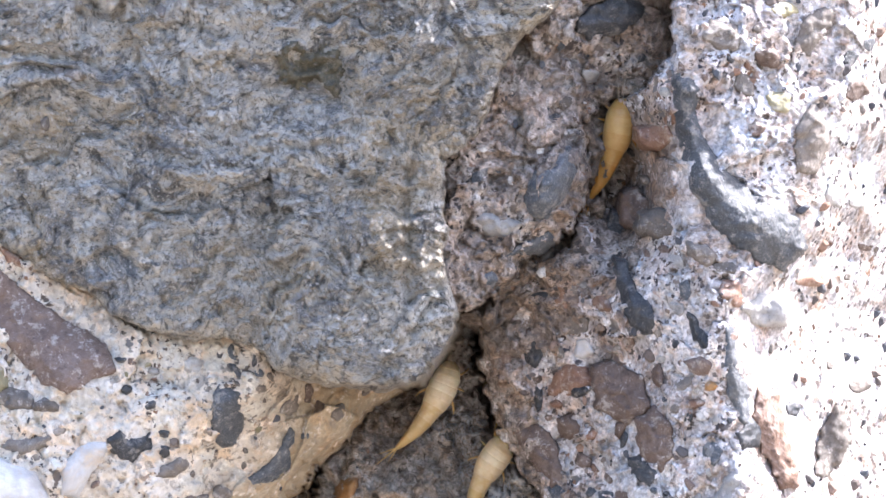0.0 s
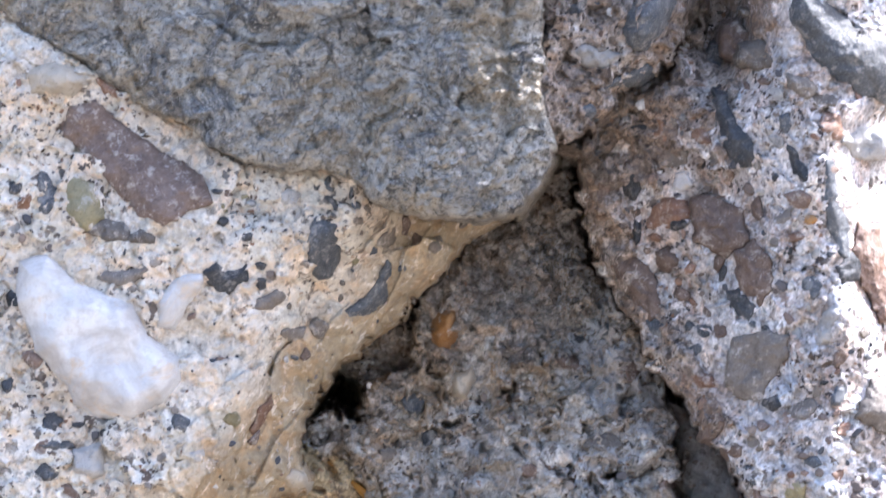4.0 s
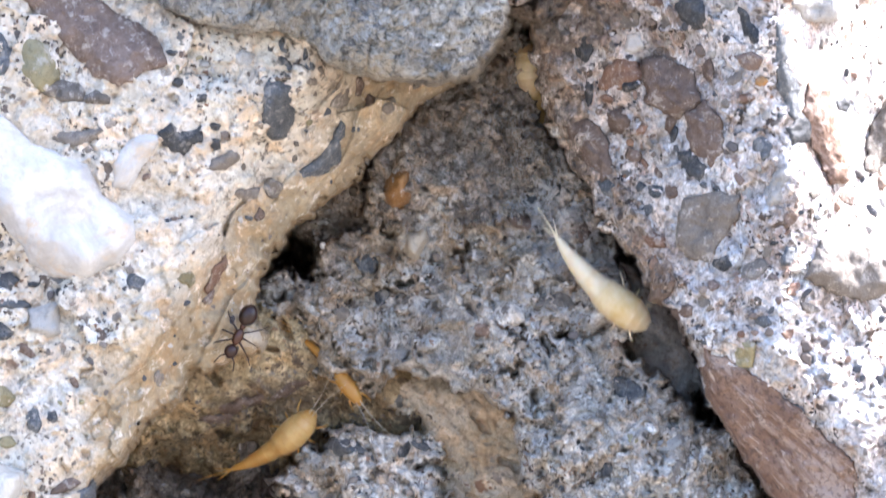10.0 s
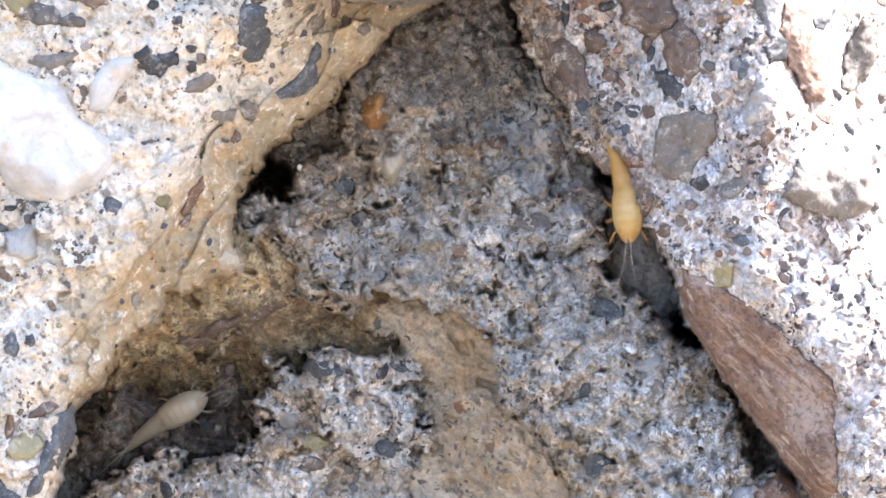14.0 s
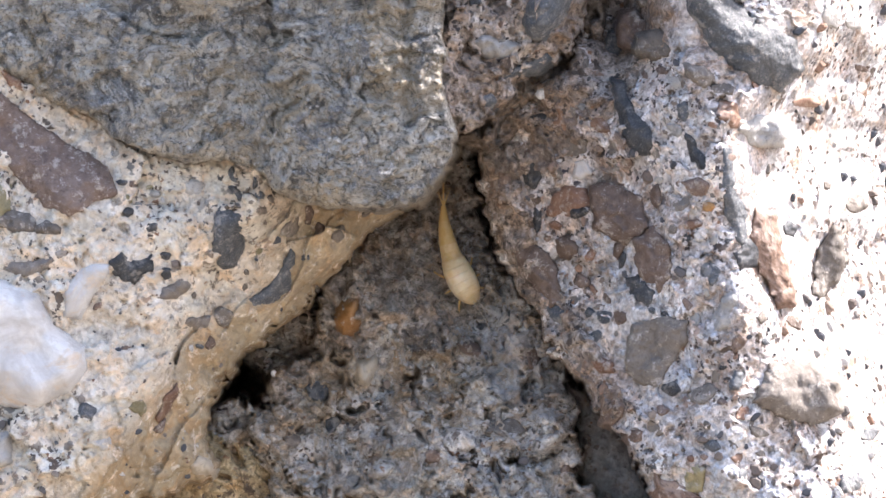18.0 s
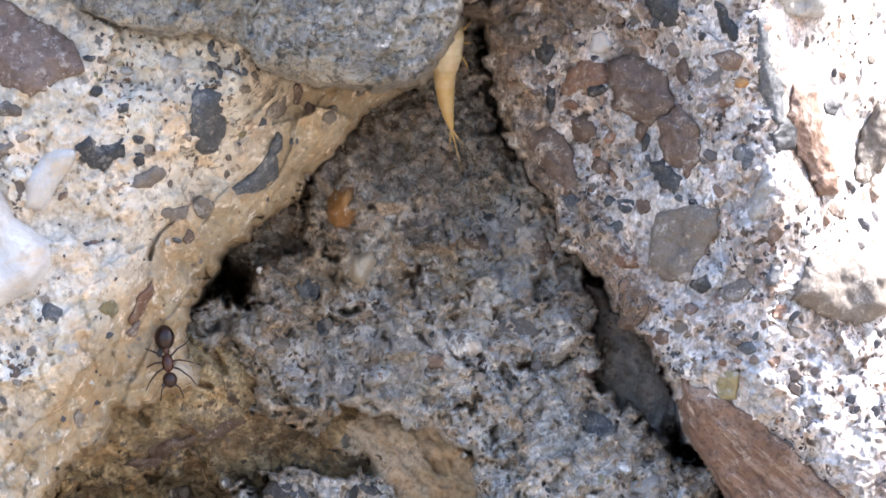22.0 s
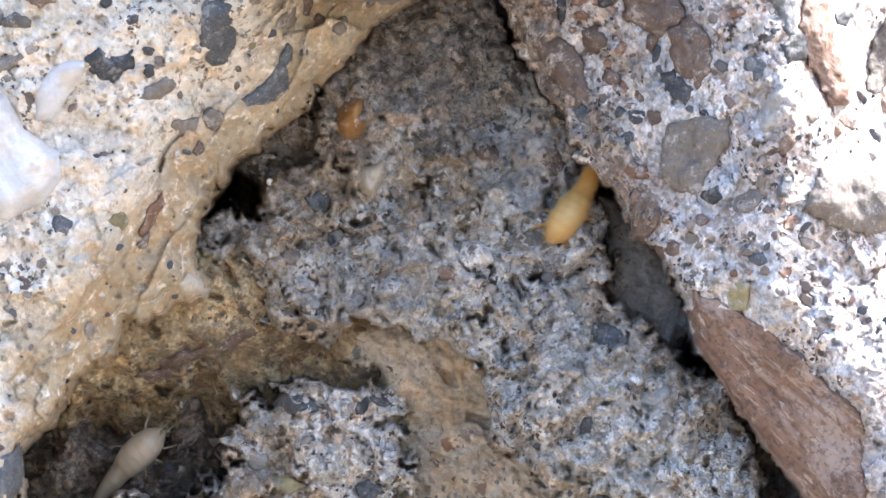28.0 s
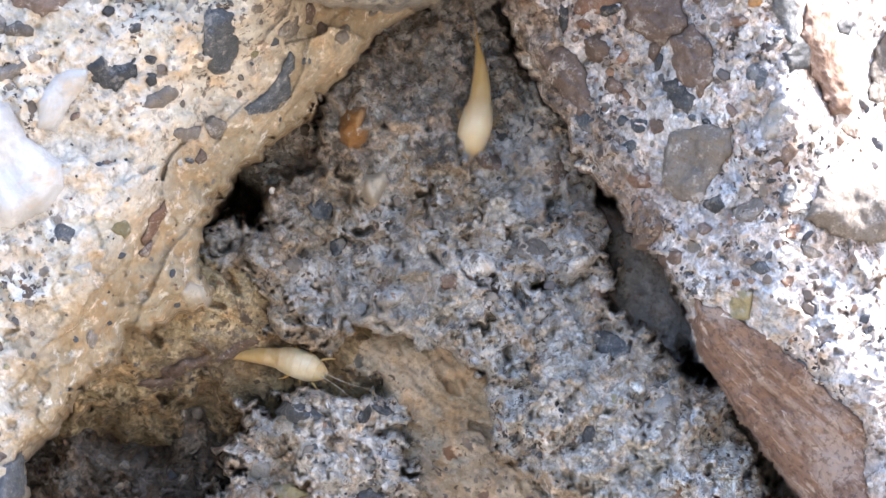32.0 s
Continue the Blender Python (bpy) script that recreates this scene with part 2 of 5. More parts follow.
pale = material("pale_mortar", mortar((0.76, 0.73, 0.72), (0.45, 0.405, 0.38), (0.42, 0.34, 0.3), (0.06, 0.06, 0.075), 1.1, 0.7, (((0.36, 0.27, 0.22), 6.0, 0.55), ((0.55, 0.57, 0.62), 7.0, 0.55), ((0.48, 0.37, 0.32), 4.0, 0.58)), crumb=0.6))
grey = material("grey_grit", mortar((0.57, 0.533, 0.49), (0.325, 0.302, 0.28), (0.42, 0.35, 0.275), (0.06, 0.06, 0.065), 0.6, 0.7, (((0.4, 0.325, 0.245), 13.0, 0.48), ((0.48, 0.465, 0.455), 8.0, 0.53), ((0.18, 0.166, 0.15), 5.0, 0.58)), grain=0.8, crumb=0.6))
grit = material("pale_grit", mortar((0.8, 0.755, 0.705), (0.54, 0.5, 0.46), (0.5, 0.41, 0.31), (0.06, 0.06, 0.065), 0.7, 0.8, (((0.42, 0.34, 0.26), 12.0, 0.52), ((0.55, 0.54, 0.53), 8.0, 0.54), ((0.26, 0.235, 0.21), 4.0, 0.62)), grain=0.8, crumb=0.6))
tan = material("tan_clay", mortar((0.6, 0.515, 0.415), (0.475, 0.4, 0.315), (0.4, 0.31, 0.2), (0.08, 0.07, 0.06), 0.3, 0.6, grain=0.5, crumb=0.3))
roof = material("layered_clay", mortar((0.52, 0.42, 0.27), (0.36, 0.28, 0.175), (0.16, 0.115, 0.08), (0.06, 0.05, 0.045), 0.6, 0.8, (((0.13, 0.1, 0.08), 5.0, 0.56),), crumb=0.6))
# dark brown paste for recessed rock: the shade in there is put into its colour
shaded_brown_paste = material("shaded_brown_paste", mortar((0.30, 0.252, 0.217), (0.16, 0.132, 0.112), (0.22, 0.165, 0.12), (0.06, 0.06, 0.07), 0.6, 1.0, (((0.36, 0.31, 0.265), 5.0, 0.54), ((0.09, 0.075, 0.07), 4.0, 0.6)), crumb=1.0))
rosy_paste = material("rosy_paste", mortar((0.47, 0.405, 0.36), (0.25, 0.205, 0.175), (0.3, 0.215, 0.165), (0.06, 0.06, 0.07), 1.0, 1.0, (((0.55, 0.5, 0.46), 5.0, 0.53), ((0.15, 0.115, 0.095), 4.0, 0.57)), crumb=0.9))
chalky_grit = material("chalky_grit", mortar((0.65, 0.61, 0.56), (0.395, 0.368, 0.338), (0.48, 0.41, 0.325), (0.06, 0.06, 0.07), 0.6, 0.8, (((0.42, 0.345, 0.265), 10.0, 0.53), ((0.5, 0.5, 0.5), 8.0, 0.53), ((0.16, 0.15, 0.138), 3.5, 0.62)), crumb=0.7))
# brown paste darkened to stand for shade on the upper core
shade_umber_paste = material("shade_umber_paste", mortar((0.45, 0.4, 0.355), (0.25, 0.22, 0.195), (0.25, 0.19, 0.14), (0.05, 0.05, 0.055), 0.6, 1.0, (((0.44, 0.4, 0.36), 6.0, 0.53), ((0.12, 0.105, 0.095), 4.0, 0.58)), crumb=1.0))
crystal = material("crystalline_crust", mortar((0.78, 0.78, 0.77), (0.56, 0.555, 0.55), (0.62, 0.57, 0.5), (0.2, 0.2, 0.2), 0.4, 0.8, crumb=0.8))
blue_paste = material("smooth_grey_paste", mortar((0.46, 0.46, 0.462), (0.33, 0.325, 0.325), (0.36, 0.31, 0.27), (0.09, 0.09, 0.1), 0.4, 0.5, grain=0.45, crumb=0.4))


def schist(k):
    """Crumpled leaves of mica: fibres that follow folds, brown weathering, glints painted as pale flecks."""
    fold = k.nodes.new("ShaderNodeMapping")
    fold.vector_type = "TEXTURE"
    fold.inputs["Rotation"].default_value = (0, radians(8), 0)
    fold.inputs["Scale"].default_value = (1.9, 1.0, 1.0)
    k.links.new(k.warped(6.0, 8.0), fold.inputs["Vector"])
    fibres = []
    for mm, detail in ((2.6, 5), (0.75, 5), (0.3, 4)):
        n = k.node("ShaderNodeTexNoise", Scale=1000.0 / mm, Detail=detail, Roughness=0.76, Distortion=0.7)
        k.links.new(fold.outputs[0], n.inputs["Vector"])
        fibres.append(n.outputs["Fac"])
    swirl, strand, hair = fibres
    hair = k.mix(0.6, hair, k.noise(0.38, 5, 0.8))
    c = k.ramp(swirl, (0.3, (0.16, 0.152, 0.14)), (0.44, (0.44, 0.418, 0.374)), (0.56, (0.58, 0.55, 0.486)), (0.7, (0.64, 0.61, 0.55)))
    c = k.mix(k.ramp(k.noise(14.0, 6, 0.7, 0.8), (0.46, 0.0), (0.56, 0.75)), c, (0.46, 0.38, 0.265))
    c = k.mix(k.ramp(k.noise(7.0, 6, 0.75, 0.8), (0.53, 0.0), (0.6, 0.75)), c, (0.17, 0.176, 0.188))
    c = k.mix(k.ramp(k.noise(3.2, 6, 0.75, 1.2), (0.57, 0.0), (0.62, 0.75)), c, (0.07, 0.072, 0.075))
    c = k.mix(k.ramp(k.noise(3.6, 6, 0.75, 0.6), (0.58, 0.0), (0.66, 0.4)), c, (0.46, 0.42, 0.35))
    c = k.mix(k.ramp(strand, (0.38, 0.75), (0.46, 0.0)), c, (0.08, 0.078, 0.075))
    c = k.mix(k.ramp(strand, (0.55, 0.0), (0.64, 0.65)), c, (0.48, 0.465, 0.44))
    c = k.mix(k.ramp(hair, (0.41, 0.8), (0.46, 0.0)), c, (0.06, 0.059, 0.056))
    c = k.mix(k.ramp(hair, (0.56, 0.0), (0.6, 0.85)), c, (0.76, 0.74, 0.7))
    n = k.bump(hair, 0.2, 1.0)
    n = k.bump(strand, 0.45, 1.0, n)
    n = k.bump(swirl, 0.9, 0.8, n)
    k.bsdf.inputs["Specular IOR Level"].default_value = 0.4
    k.finish(c, 0.55, n)


schist_rock = material("mica_schist", schist)
olive_schist = material("olive_schist", speckled((0.05, 0.045, 0.028), (0.1, 0.09, 0.06), (0.25, 0.23, 0.18), 1.4, 0.6, 0.5, 0.2))


def milky(k):
    c = k.ramp(k.noise(6.0, 5, 0.6, 0.8), (0.36, (0.48, 0.465, 0.45)), (0.58, (0.76, 0.75, 0.735)))
    c = k.mix(k.ramp(k.noise(4.5, 6, 0.7, 0.8), (0.57, 0.0), (0.72, 0.8)), c, (0.66, 0.46, 0.24))
    c = k.mix(k.ramp(k.noise(0.8, 5, 0.8), (0.4, 0.35), (0.5, 0.0)), c, (0.5, 0.46, 0.42))
    k.bsdf.inputs["Subsurface Weight"].default_value = 0.4
    k.bsdf.inputs["Subsurface Radius"].default_value = (0.001, 0.001, 0.001)
    k.finish(c, 0.25, k.bump(k.noise(1.5, 6, 0.7), 0.25, 0.8))


quartz = material("milky_quartz", milky)
honey_quartz = material("honey_quartz", streaky((0.42, 0.4, 0.36), (0.56, 0.54, 0.49), (0.76, 0.75, 0.72), 80, 2.6, 0.2, (0.6, 0.43, 0.19), 0.0))
pearl = material("cream_pebble", speckled((0.55, 0.48, 0.38), (0.64, 0.57, 0.46), (0.5, 0.42, 0.33), 2.5, 0.5, 0.3, 0.2))
slate = material("blue_slate", speckled((0.055, 0.065, 0.078), (0.115, 0.122, 0.13), (0.33, 0.34, 0.35), 1.2, 0.5, 0.6, 0.35))
dark = material("dark_stone", speckled((0.028, 0.032, 0.038), (0.065, 0.07, 0.078), (0.22, 0.22, 0.22), 1.0, 0.45, 0.5, 0.3))
brown = material("brown_stone", speckled((0.13, 0.088, 0.07), (0.22, 0.16, 0.13), (0.3, 0.24, 0.2), 1.5, 0.6))
rust = material("rust_stone", speckled((0.20, 0.105, 0.07), (0.27, 0.165, 0.115), (0.42, 0.33, 0.26), 2.0, 0.55))
taupe = material("taupe_stone", speckled((0.16, 0.137, 0.118), (0.235, 0.205, 0.175), (0.1, 0.085, 0.075), 0.9, 0.75))
ash = material("ash_stone", speckled((0.36, 0.35, 0.34), (0.46, 0.45, 0.43), (0.25, 0.24, 0.24), 1.2, 0.6))
olive = material("olive_stone", speckled((0.27, 0.24, 0.14), (0.36, 0.32, 0.19), (0.2, 0.17, 0.1), 1.5, 0.6))
amber = material("amber_stone", speckled((0.36, 0.17, 0.05), (0.45, 0.25, 0.1), (0.3, 0.14, 0.05), 1.5, 0.45))


# ---- rock masses ----
def coat(name, verts, faces, mat):
    me = bpy.data.meshes.new(name)
    me.vertices.add(len(verts)), me.loops.add(4 * len(faces)), me.polygons.add(len(faces))
    me.vertices.foreach_set("co", np.asarray(verts, np.float32).ravel())
    me.loops.foreach_set("vertex_index", np.asarray(faces, np.int32).ravel())
    me.polygons.foreach_set("loop_start", np.arange(0, 4 * len(faces), 4, dtype=np.int32))
    me.polygons.foreach_set("use_smooth", np.ones(len(faces), bool))
    me.materials.append(mat)
    me.update(calc_edges=True)
    me.validate()
    return new(name, me)


class Mass:
    """A weathered mass of rock: lobes (outline, depth, edge radius, wall slope) melted together, with a relief."""

    def __init__(self, lobes, relief, wobble=10, tilt=(0, 0, 0, 0), mounds=()):
        self.lobes, self.relief, self.wobble, self.tilt, self.mounds = lobes, relief, wobble, tilt, mounds

    def depth(self, u, v):
        u, v = np.asarray(u, float), np.asarray(v, float)
        wu = u + self.wobble * fbm(u, v, 55, 11, 4)
        wv = v + self.wobble * fbm(u, v, 55, 31, 4)
        chip = 0.3 * self.wobble
        wu, wv = wu + chip * facets(u, v, 13, 401), wv + chip * facets(u, v, 13, 411)
        out = np.full(u.shape, 400.0)
        for outline, deep, radius, wall in self.lobes:
            d = inside(wu, wv, outline)
            k = np.clip(1 - d / radius, 0, 1)
            y = deep + radius * 0.05 * 0.8 * (1 - np.sqrt(np.maximum(0, 1 - k * k))) + np.where(d < 0, -d * wall, 0)
            h = np.clip(0.5 + (out - y) / 3.0, 0, 1)
            out = out + (y - out) * h - 0.75 * h * (1 - h)
        u0, v0, su, sv = self.tilt
        out = out + (u - u0) * su + (v - v0) * sv
        for mu, mv, size, high in self.mounds:
            out = out - high * np.exp(-((wu - mu) ** 2 + (wv - mv) ** 2) / size ** 2)
        return out + self.relief(u, v)

    def build(self, name, mat, box, limit, step=3.0):
        us, vs = np.arange(box[0], box[2] + step, step), np.arange(box[1], box[3] + step, step)
        u, v = np.meshgrid(us, vs)
        y = self.depth(u, v)
        k = GRID * (1 + y * 0.001 / STATION)
        verts = np.stack([(u - 784) * k, y * 0.001, CENTRE + (441 - v) * k], -1).reshape(-1, 3)
        w = len(us)
        idx = np.arange(u.size).reshape(u.shape)
        quad = np.stack([idx[:-1, :-1], idx[1:, :-1], idx[1:, 1:], idx[:-1, 1:]], -1).reshape(-1, 4)
        keep = (y.ravel()[quad] < limit).all(1)
        quad = quad[keep]
        used = np.unique(quad)
        remap = np.zeros(u.size, np.int64)
        remap[used] = np.arange(len(used))
        return coat(name, verts[used], remap[quad], mat)


class Patch(Mass):
    """A thin crust of another paste lying on a mass, with an uneven edge."""

    def __init__(self, host, outline, thick=0.35, wobble=26):
        self.host, self.lobes, self.thick, self.wobble = host, [(outline, 0, 0, 0)], thick, wobble

    def depth(self, u, v):
        u, v = np.asarray(u, float), np.asarray(v, float)
        d = inside(u + self.wobble * fbm(u, v, 50, 131, 5, 0.6), v + self.wobble * fbm(u, v, 50, 141, 5, 0.6), self.lobes[0][0])
        y = self.host.depth(u, v) - 0.3 * ridged(u, v, 26, 191, 4) + 0.5 * fbm(u, v, 60, 195, 3) - self.thick * np.clip(d / 14.0, -1.0, 1.0)
        return np.where(d > -13, y, 400.0)


def ridged(u, v, size, seed, octaves=4):
    total, amp = 0, 1.0
    for k in range(octaves):
        c, s = math.cos(0.15 + 0.6 * k), math.sin(0.15 + 0.6 * k)
        total = total + amp * (1 - 2 * np.abs(smooth(u * c - v * s + 31.7 * k, u * s + v * c - 12.9 * k, size / 2 ** k, seed + k)))
        amp *= 0.55
    return total


def facets(u, v, size, seed, tilt=1.2):
    """Broken rock: every cell is a flat of its own height and lean, with sharp steps between."""
    x, y = u / size, v / size
    ix, iy = np.floor(x), np.floor(y)
    best, high = np.full(np.shape(x), 9.0), np.zeros(np.shape(x))
    for dx in (-1, 0, 1):
        for dy in (-1, 0, 1):
            cx, cy = ix + dx, iy + dy
            px, py = cx + hashed(cx, cy, seed) - x, cy + hashed(cx, cy, seed + 1) - y
            d = np.hypot(px, py)
            h = hashed(cx, cy, seed + 2) * 2 - 1 - tilt * (px * (hashed(cx, cy, seed + 3) * 2 - 1) + py * (hashed(cx, cy, seed + 4) * 2 - 1))
            near = d < best
            best, high = np.where(near, d, best), np.where(near, h, high)
    return high


def paste(u, v):
    wu, wv = u + 9 * fbm(u, v, 22, 91, 3), v + 9 * fbm(u, v, 22, 96, 3)
    d, r = cells(wu, wv, 22, 5)
    many = smooth(u, v, 110, 8) * 0.22
    pit = np.where(r > 0.9 - many, np.clip(0.38 - d, 0, 0.2) * 3.0, 0)
    grain = np.where(r < 0.2, np.clip(0.34 - d, 0, 0.2) * -1.4, 0)
    return 1.1 * fbm(u, v, 190, 3, 3) + 0.55 * facets(wu, wv, 105, 241) + 0.28 * facets(wu, wv, 42, 251) + 0.2 * fbm(u, v, 36, 7, 3) - 0.2 * ridged(wu, wv, 26, 14, 4) + 0.09 * facets(wu, wv, 12, 256) + pit + grain


def left_relief(u, v):
    """The face folds along a bent line into a flank of layered clay that falls back to the crevice, the layers running along it."""
    fold = np.interp(v, (-400, -150, -49, 131, 240, 340, 560, 690, 900, 1100), (900, 725, 640, 495, 425, 350, 255, 232, 270, 300))
    x = (u - fold) * 0.8 + 16 * fbm(u, v, 80, 187, 3)
    along, across = -0.62 * (u - 500) + 0.78 * (v - 270), 0.78 * (u - 500) + 0.62 * (v - 270)
    clay = np.clip(0.15 + x / 70, 0, 1)
    wb = across + 22 * fbm(u, v, 90, 183, 3)
    layers = -0.5 * ridged(along * 0.16, wb * 0.7, 42, 186, 3) + 0.75 * facets(along * 0.3, wb, 48, 261)
    return paste(u, v) * (1 - 0.7 * clay) + clay * layers + 0.029 * (x + np.sqrt(x * x + 250)) - 0.3


def gritty(u, v):
    wu, wv = u + 16 * fbm(u, v, 40, 70, 4, 0.6), v + 16 * fbm(u, v, 40, 74, 4, 0.6)
    d, r = cells(wu, wv, 34, 45)
    d2, r2 = cells(wu, wv, 15, 55)
    holes = np.where(r < 0.05, np.clip(0.42 - d, 0, 0.3) * 9, 0)
    lump = -2.2 * np.clip(0.6 - d, 0, 0.4) * np.where(r > 0.45, r, 0.1)
    small = -1.6 * np.clip(0.55 - d2, 0, 0.3) * r2 + np.where(r2 < 0.1, np.clip(0.45 - d2, 0, 0.3) * 4, 0)
    return 2.0 * fbm(u, v, 170, 23, 4) + 0.85 * facets(wu, wv, 88, 271) + 0.5 * facets(wu, wv, 37, 276) + 0.22 * facets(wu, wv, 15, 281) - 0.3 * ridged(u + 4 * smooth(u, v, 9, 38), v, 30, 29, 4) + holes + lump + small + 0.15 * fbm(u, v, 9, 37, 2)


def chunky(u, v):
    """Lumps of earthy paste with worn flats."""
    wu, wv = u + 20 * fbm(u, v, 60, 78, 4), v + 20 * fbm(u, v, 60, 79, 4)
    return paste(u, v) + 0.9 * facets(wu, wv, 80, 286) + 0.4 * facets(wu, wv, 30, 288)


def foliated(u, v):
    """Folded leaves of schist, a lens with rings of folds, and a crease past which the side turns away."""
    wu, wv = u + 60 * fbm(u, v, 150, 61, 4), v + 60 * fbm(u, v, 150, 62, 4)
    leaf = 1.7 * ridged(wu * 0.45 + wv * 0.2, wv, 46, 63, 5) * np.clip(0.5 + fbm(u, v, 200, 60, 2), 0.1, 1.2)
    r = np.hypot((u - 760) / 120 + 0.3 * smooth(u, v, 45, 69), (v + 425 - 0.12 * (u - 760)) / 52 + 0.15 * smooth(u, v, 26, 71))
    lens = np.exp(-r ** 4) * (0.7 + 0.22 * np.sin(r * 13 + 3 * smooth(u, v, 40, 72)))
    crease = u - np.interp(v, (-560, -430, -330, -240, -160, -90), (960, 905, 890, 899, 893, 875)) + 9 * fbm(u, v, 40, 73, 3)
    turn = 0.006 * np.clip(crease, 0, 200) * np.clip((-60 - v) / 60, 0, 1) + 0.7 * np.exp(-(crease / 8) ** 2) * np.clip((-120 - v) / 50, 0, 1)
    return 0.8 * fbm(u, v, 210, 66, 4) - 0.26 * leaf - lens + turn + 0.6 * facets(wu, wv, 110, 291) + 0.26 * facets(wu, wv * 1.1, 38, 296) + 0.1 * facets(u, v, 12, 299) - 0.25 * ridged(u, v, 22, 68, 4) + 0.1 * fbm(u, v, 9, 67, 2)


def plain(u, v):
    wu, wv = u + 10 * fbm(u, v, 26, 81, 3), v + 10 * fbm(u, v, 26, 82, 3)
    d, r = cells(wu, wv * 0.7, 44, 85)
    pit = np.where(r > 0.8, np.clip(0.33 - d, 0, 0.15) * 12, 0)
    return 1.0 * fbm(u, v, 160, 83, 3) + 0.25 * fbm(u, v, 24, 84, 3) - 0.12 * ridged(wu, wv, 30, 88, 4) + pit


def strata(u, v):
    """Clay in worn layers that dip to the right, with elongated pits."""
    a, b = 0.82 * u + 0.57 * v, -0.57 * u + 0.82 * v
    wb = b + 12 * fbm(u, v, 60, 151, 4)
    d, r = cells(a * 0.45 + 7 * smooth(u, v, 20, 153), wb, 30, 155)
    pit = np.where(r > 0.8, np.clip(0.34 - d, 0, 0.16) * 8, 0)
    return 1.4 * fbm(u, v, 150, 157, 4) - 0.35 * ridged(a * 0.3, wb, 30, 158, 4) + 0.3 * fbm(u, v, 22, 159, 3) + pit


def right_relief(u, v):
    """The face folds along a slanting ridge; its left part turns back towards the crevice."""
    ridge = np.interp(v, (-700, -400, -257, -57, 143, 300, 450, 560, 700, 900), (1385, 1395, 1410, 1480, 1500, 1490, 1460, 1560, 1650, 1700))
    brow = np.interp(v, (-700, -450, -250, -148, 78, 250, 395, 600, 900), (1660, 1610, 1505, 1445, 1440, 1490, 1580, 1690, 1720)) + 14 * smooth(u, v, 60, 171)
    turn = np.clip(ridge - u, 0, 900)
    over = np.clip(u - brow, 0, 900)
    pocket = 13 * np.exp(-((u - 1275) / 72) ** 2 - ((v + 385) / 140) ** 2)
    return paste(u, v) * (1 - 0.6 * np.clip(over / 80, 0, 1)) + 0.038 * np.sqrt(turn ** 2 + 900) - 1.3 + 0.02 * np.clip(u - ridge, 0, 900) + 0.00045 * np.minimum(over, 100) ** 2 + 0.085 * np.maximum(over - 100, 0) + pocket


BOULDER = [(-450, -600), (-50, -400), (174, -268), (234, -228), (304, -188), (374, -143), (454, -108), (574, -93), (644, -68), (671, -43), (714, -30), (794, -18), (864, -13), (914, -33), (954, -68), (974, -108), (979, -140), (968, -200), (960, -260), (962, -330), (966, -420), (1004, -448), (1044, -498), (1064, -578), (1104, -638), (1164, -698), (1250, -900), (-450, -900)]
COLLAR = [(900, -60), (974, -140), (1024, -163), (1074, -208), (1099, -238), (1174, -278), (1194, -308), (1209, -368), (1214, -448), (1219, -483), (1274, -518), (1304, -533), (1354, -598), (1364, -648), (1370, -720), (1370, -900), (900, -900)]
LEFT_FACE = [(-500, -635), (-50, -408), (174, -276), (234, -236), (304, -196), (374, -151), (454, -116), (574, -101), (644, -76), (671, -43), (645, 0), (604, 50), (560, 130), (491, 250), (455, 340), (430, 420), (410, 490), (400, 560), (340, 600), (290, 655), (250, 690), (240, 790), (211, 851), (191, 911), (141, 931), (71, 956), (-13, 959), (-83, 989), (-133, 969), (-500, 1000)]
LEFT_FLANK = [(600, -60), (860, -60), (884, -8), (824, 22), (790, 60), (760, 100), (735, 125), (720, 150), (680, 180), (640, 205), (600, 240), (565, 290), (540, 330), (530, 390), (552, 440), (550, 475), (500, 482), (430, 500), (385, 580), (398, 480), (425, 380), (462, 280), (512, 180), (560, 90), (590, 20)]
CAVE = [(330, 500), (560, 380), (640, 420), (720, 480), (900, 490), (960, 560), (880, 640), (780, 650), (640, 640), (560, 600), (400, 640), (330, 660)]
LOWER_LEFT = [(-500, 900), (170, 930), (190, 960), (170, 1040), (160, 1120), (170, 1300), (-500, 1300)]
CORE = [(960, -170), (1005, -100), (1030, 10), (1058, 70), (1114, 150), (1188, 270), (1190, 380), (1200, 470), (1300, 560), (1390, 640), (1425, 720), (1435, 800), (1470, 835), (1548, 838), (1562, 920), (1570, 1000), (1560, 1300), (1250, 1300), (1240, 1000), (1140, 860), (1080, 780), (1020, 690), (1000, 600), (960, 565), (900, 540), (860, 520), (800, 505), (740, 535), (700, 520), (650, 500), (640, 450), (600, 410), (545, 420), (532, 385), (545, 345), (575, 325), (598, 318), (615, 340), (640, 336), (655, 295), (690, 262), (732, 235), (740, 190), (735, 125), (780, 70), (890, -30)]
SLOPE = [(700, 515), (800, 490), (1020, 520), (1120, 700), (1260, 900), (1340, 1300), (840, 1300), (840, 600)]
LOWER_LUMP = [(630, 625), (700, 605), (780, 620), (850, 600), (870, 650), (890, 700), (880, 780), (862, 860), (872, 960), (887, 1069), (900, 1300), (130, 1300), (147, 1129), (157, 1039), (187, 959), (267, 889), (310, 842), (357, 819), (480, 800), (570, 760), (600, 690)]
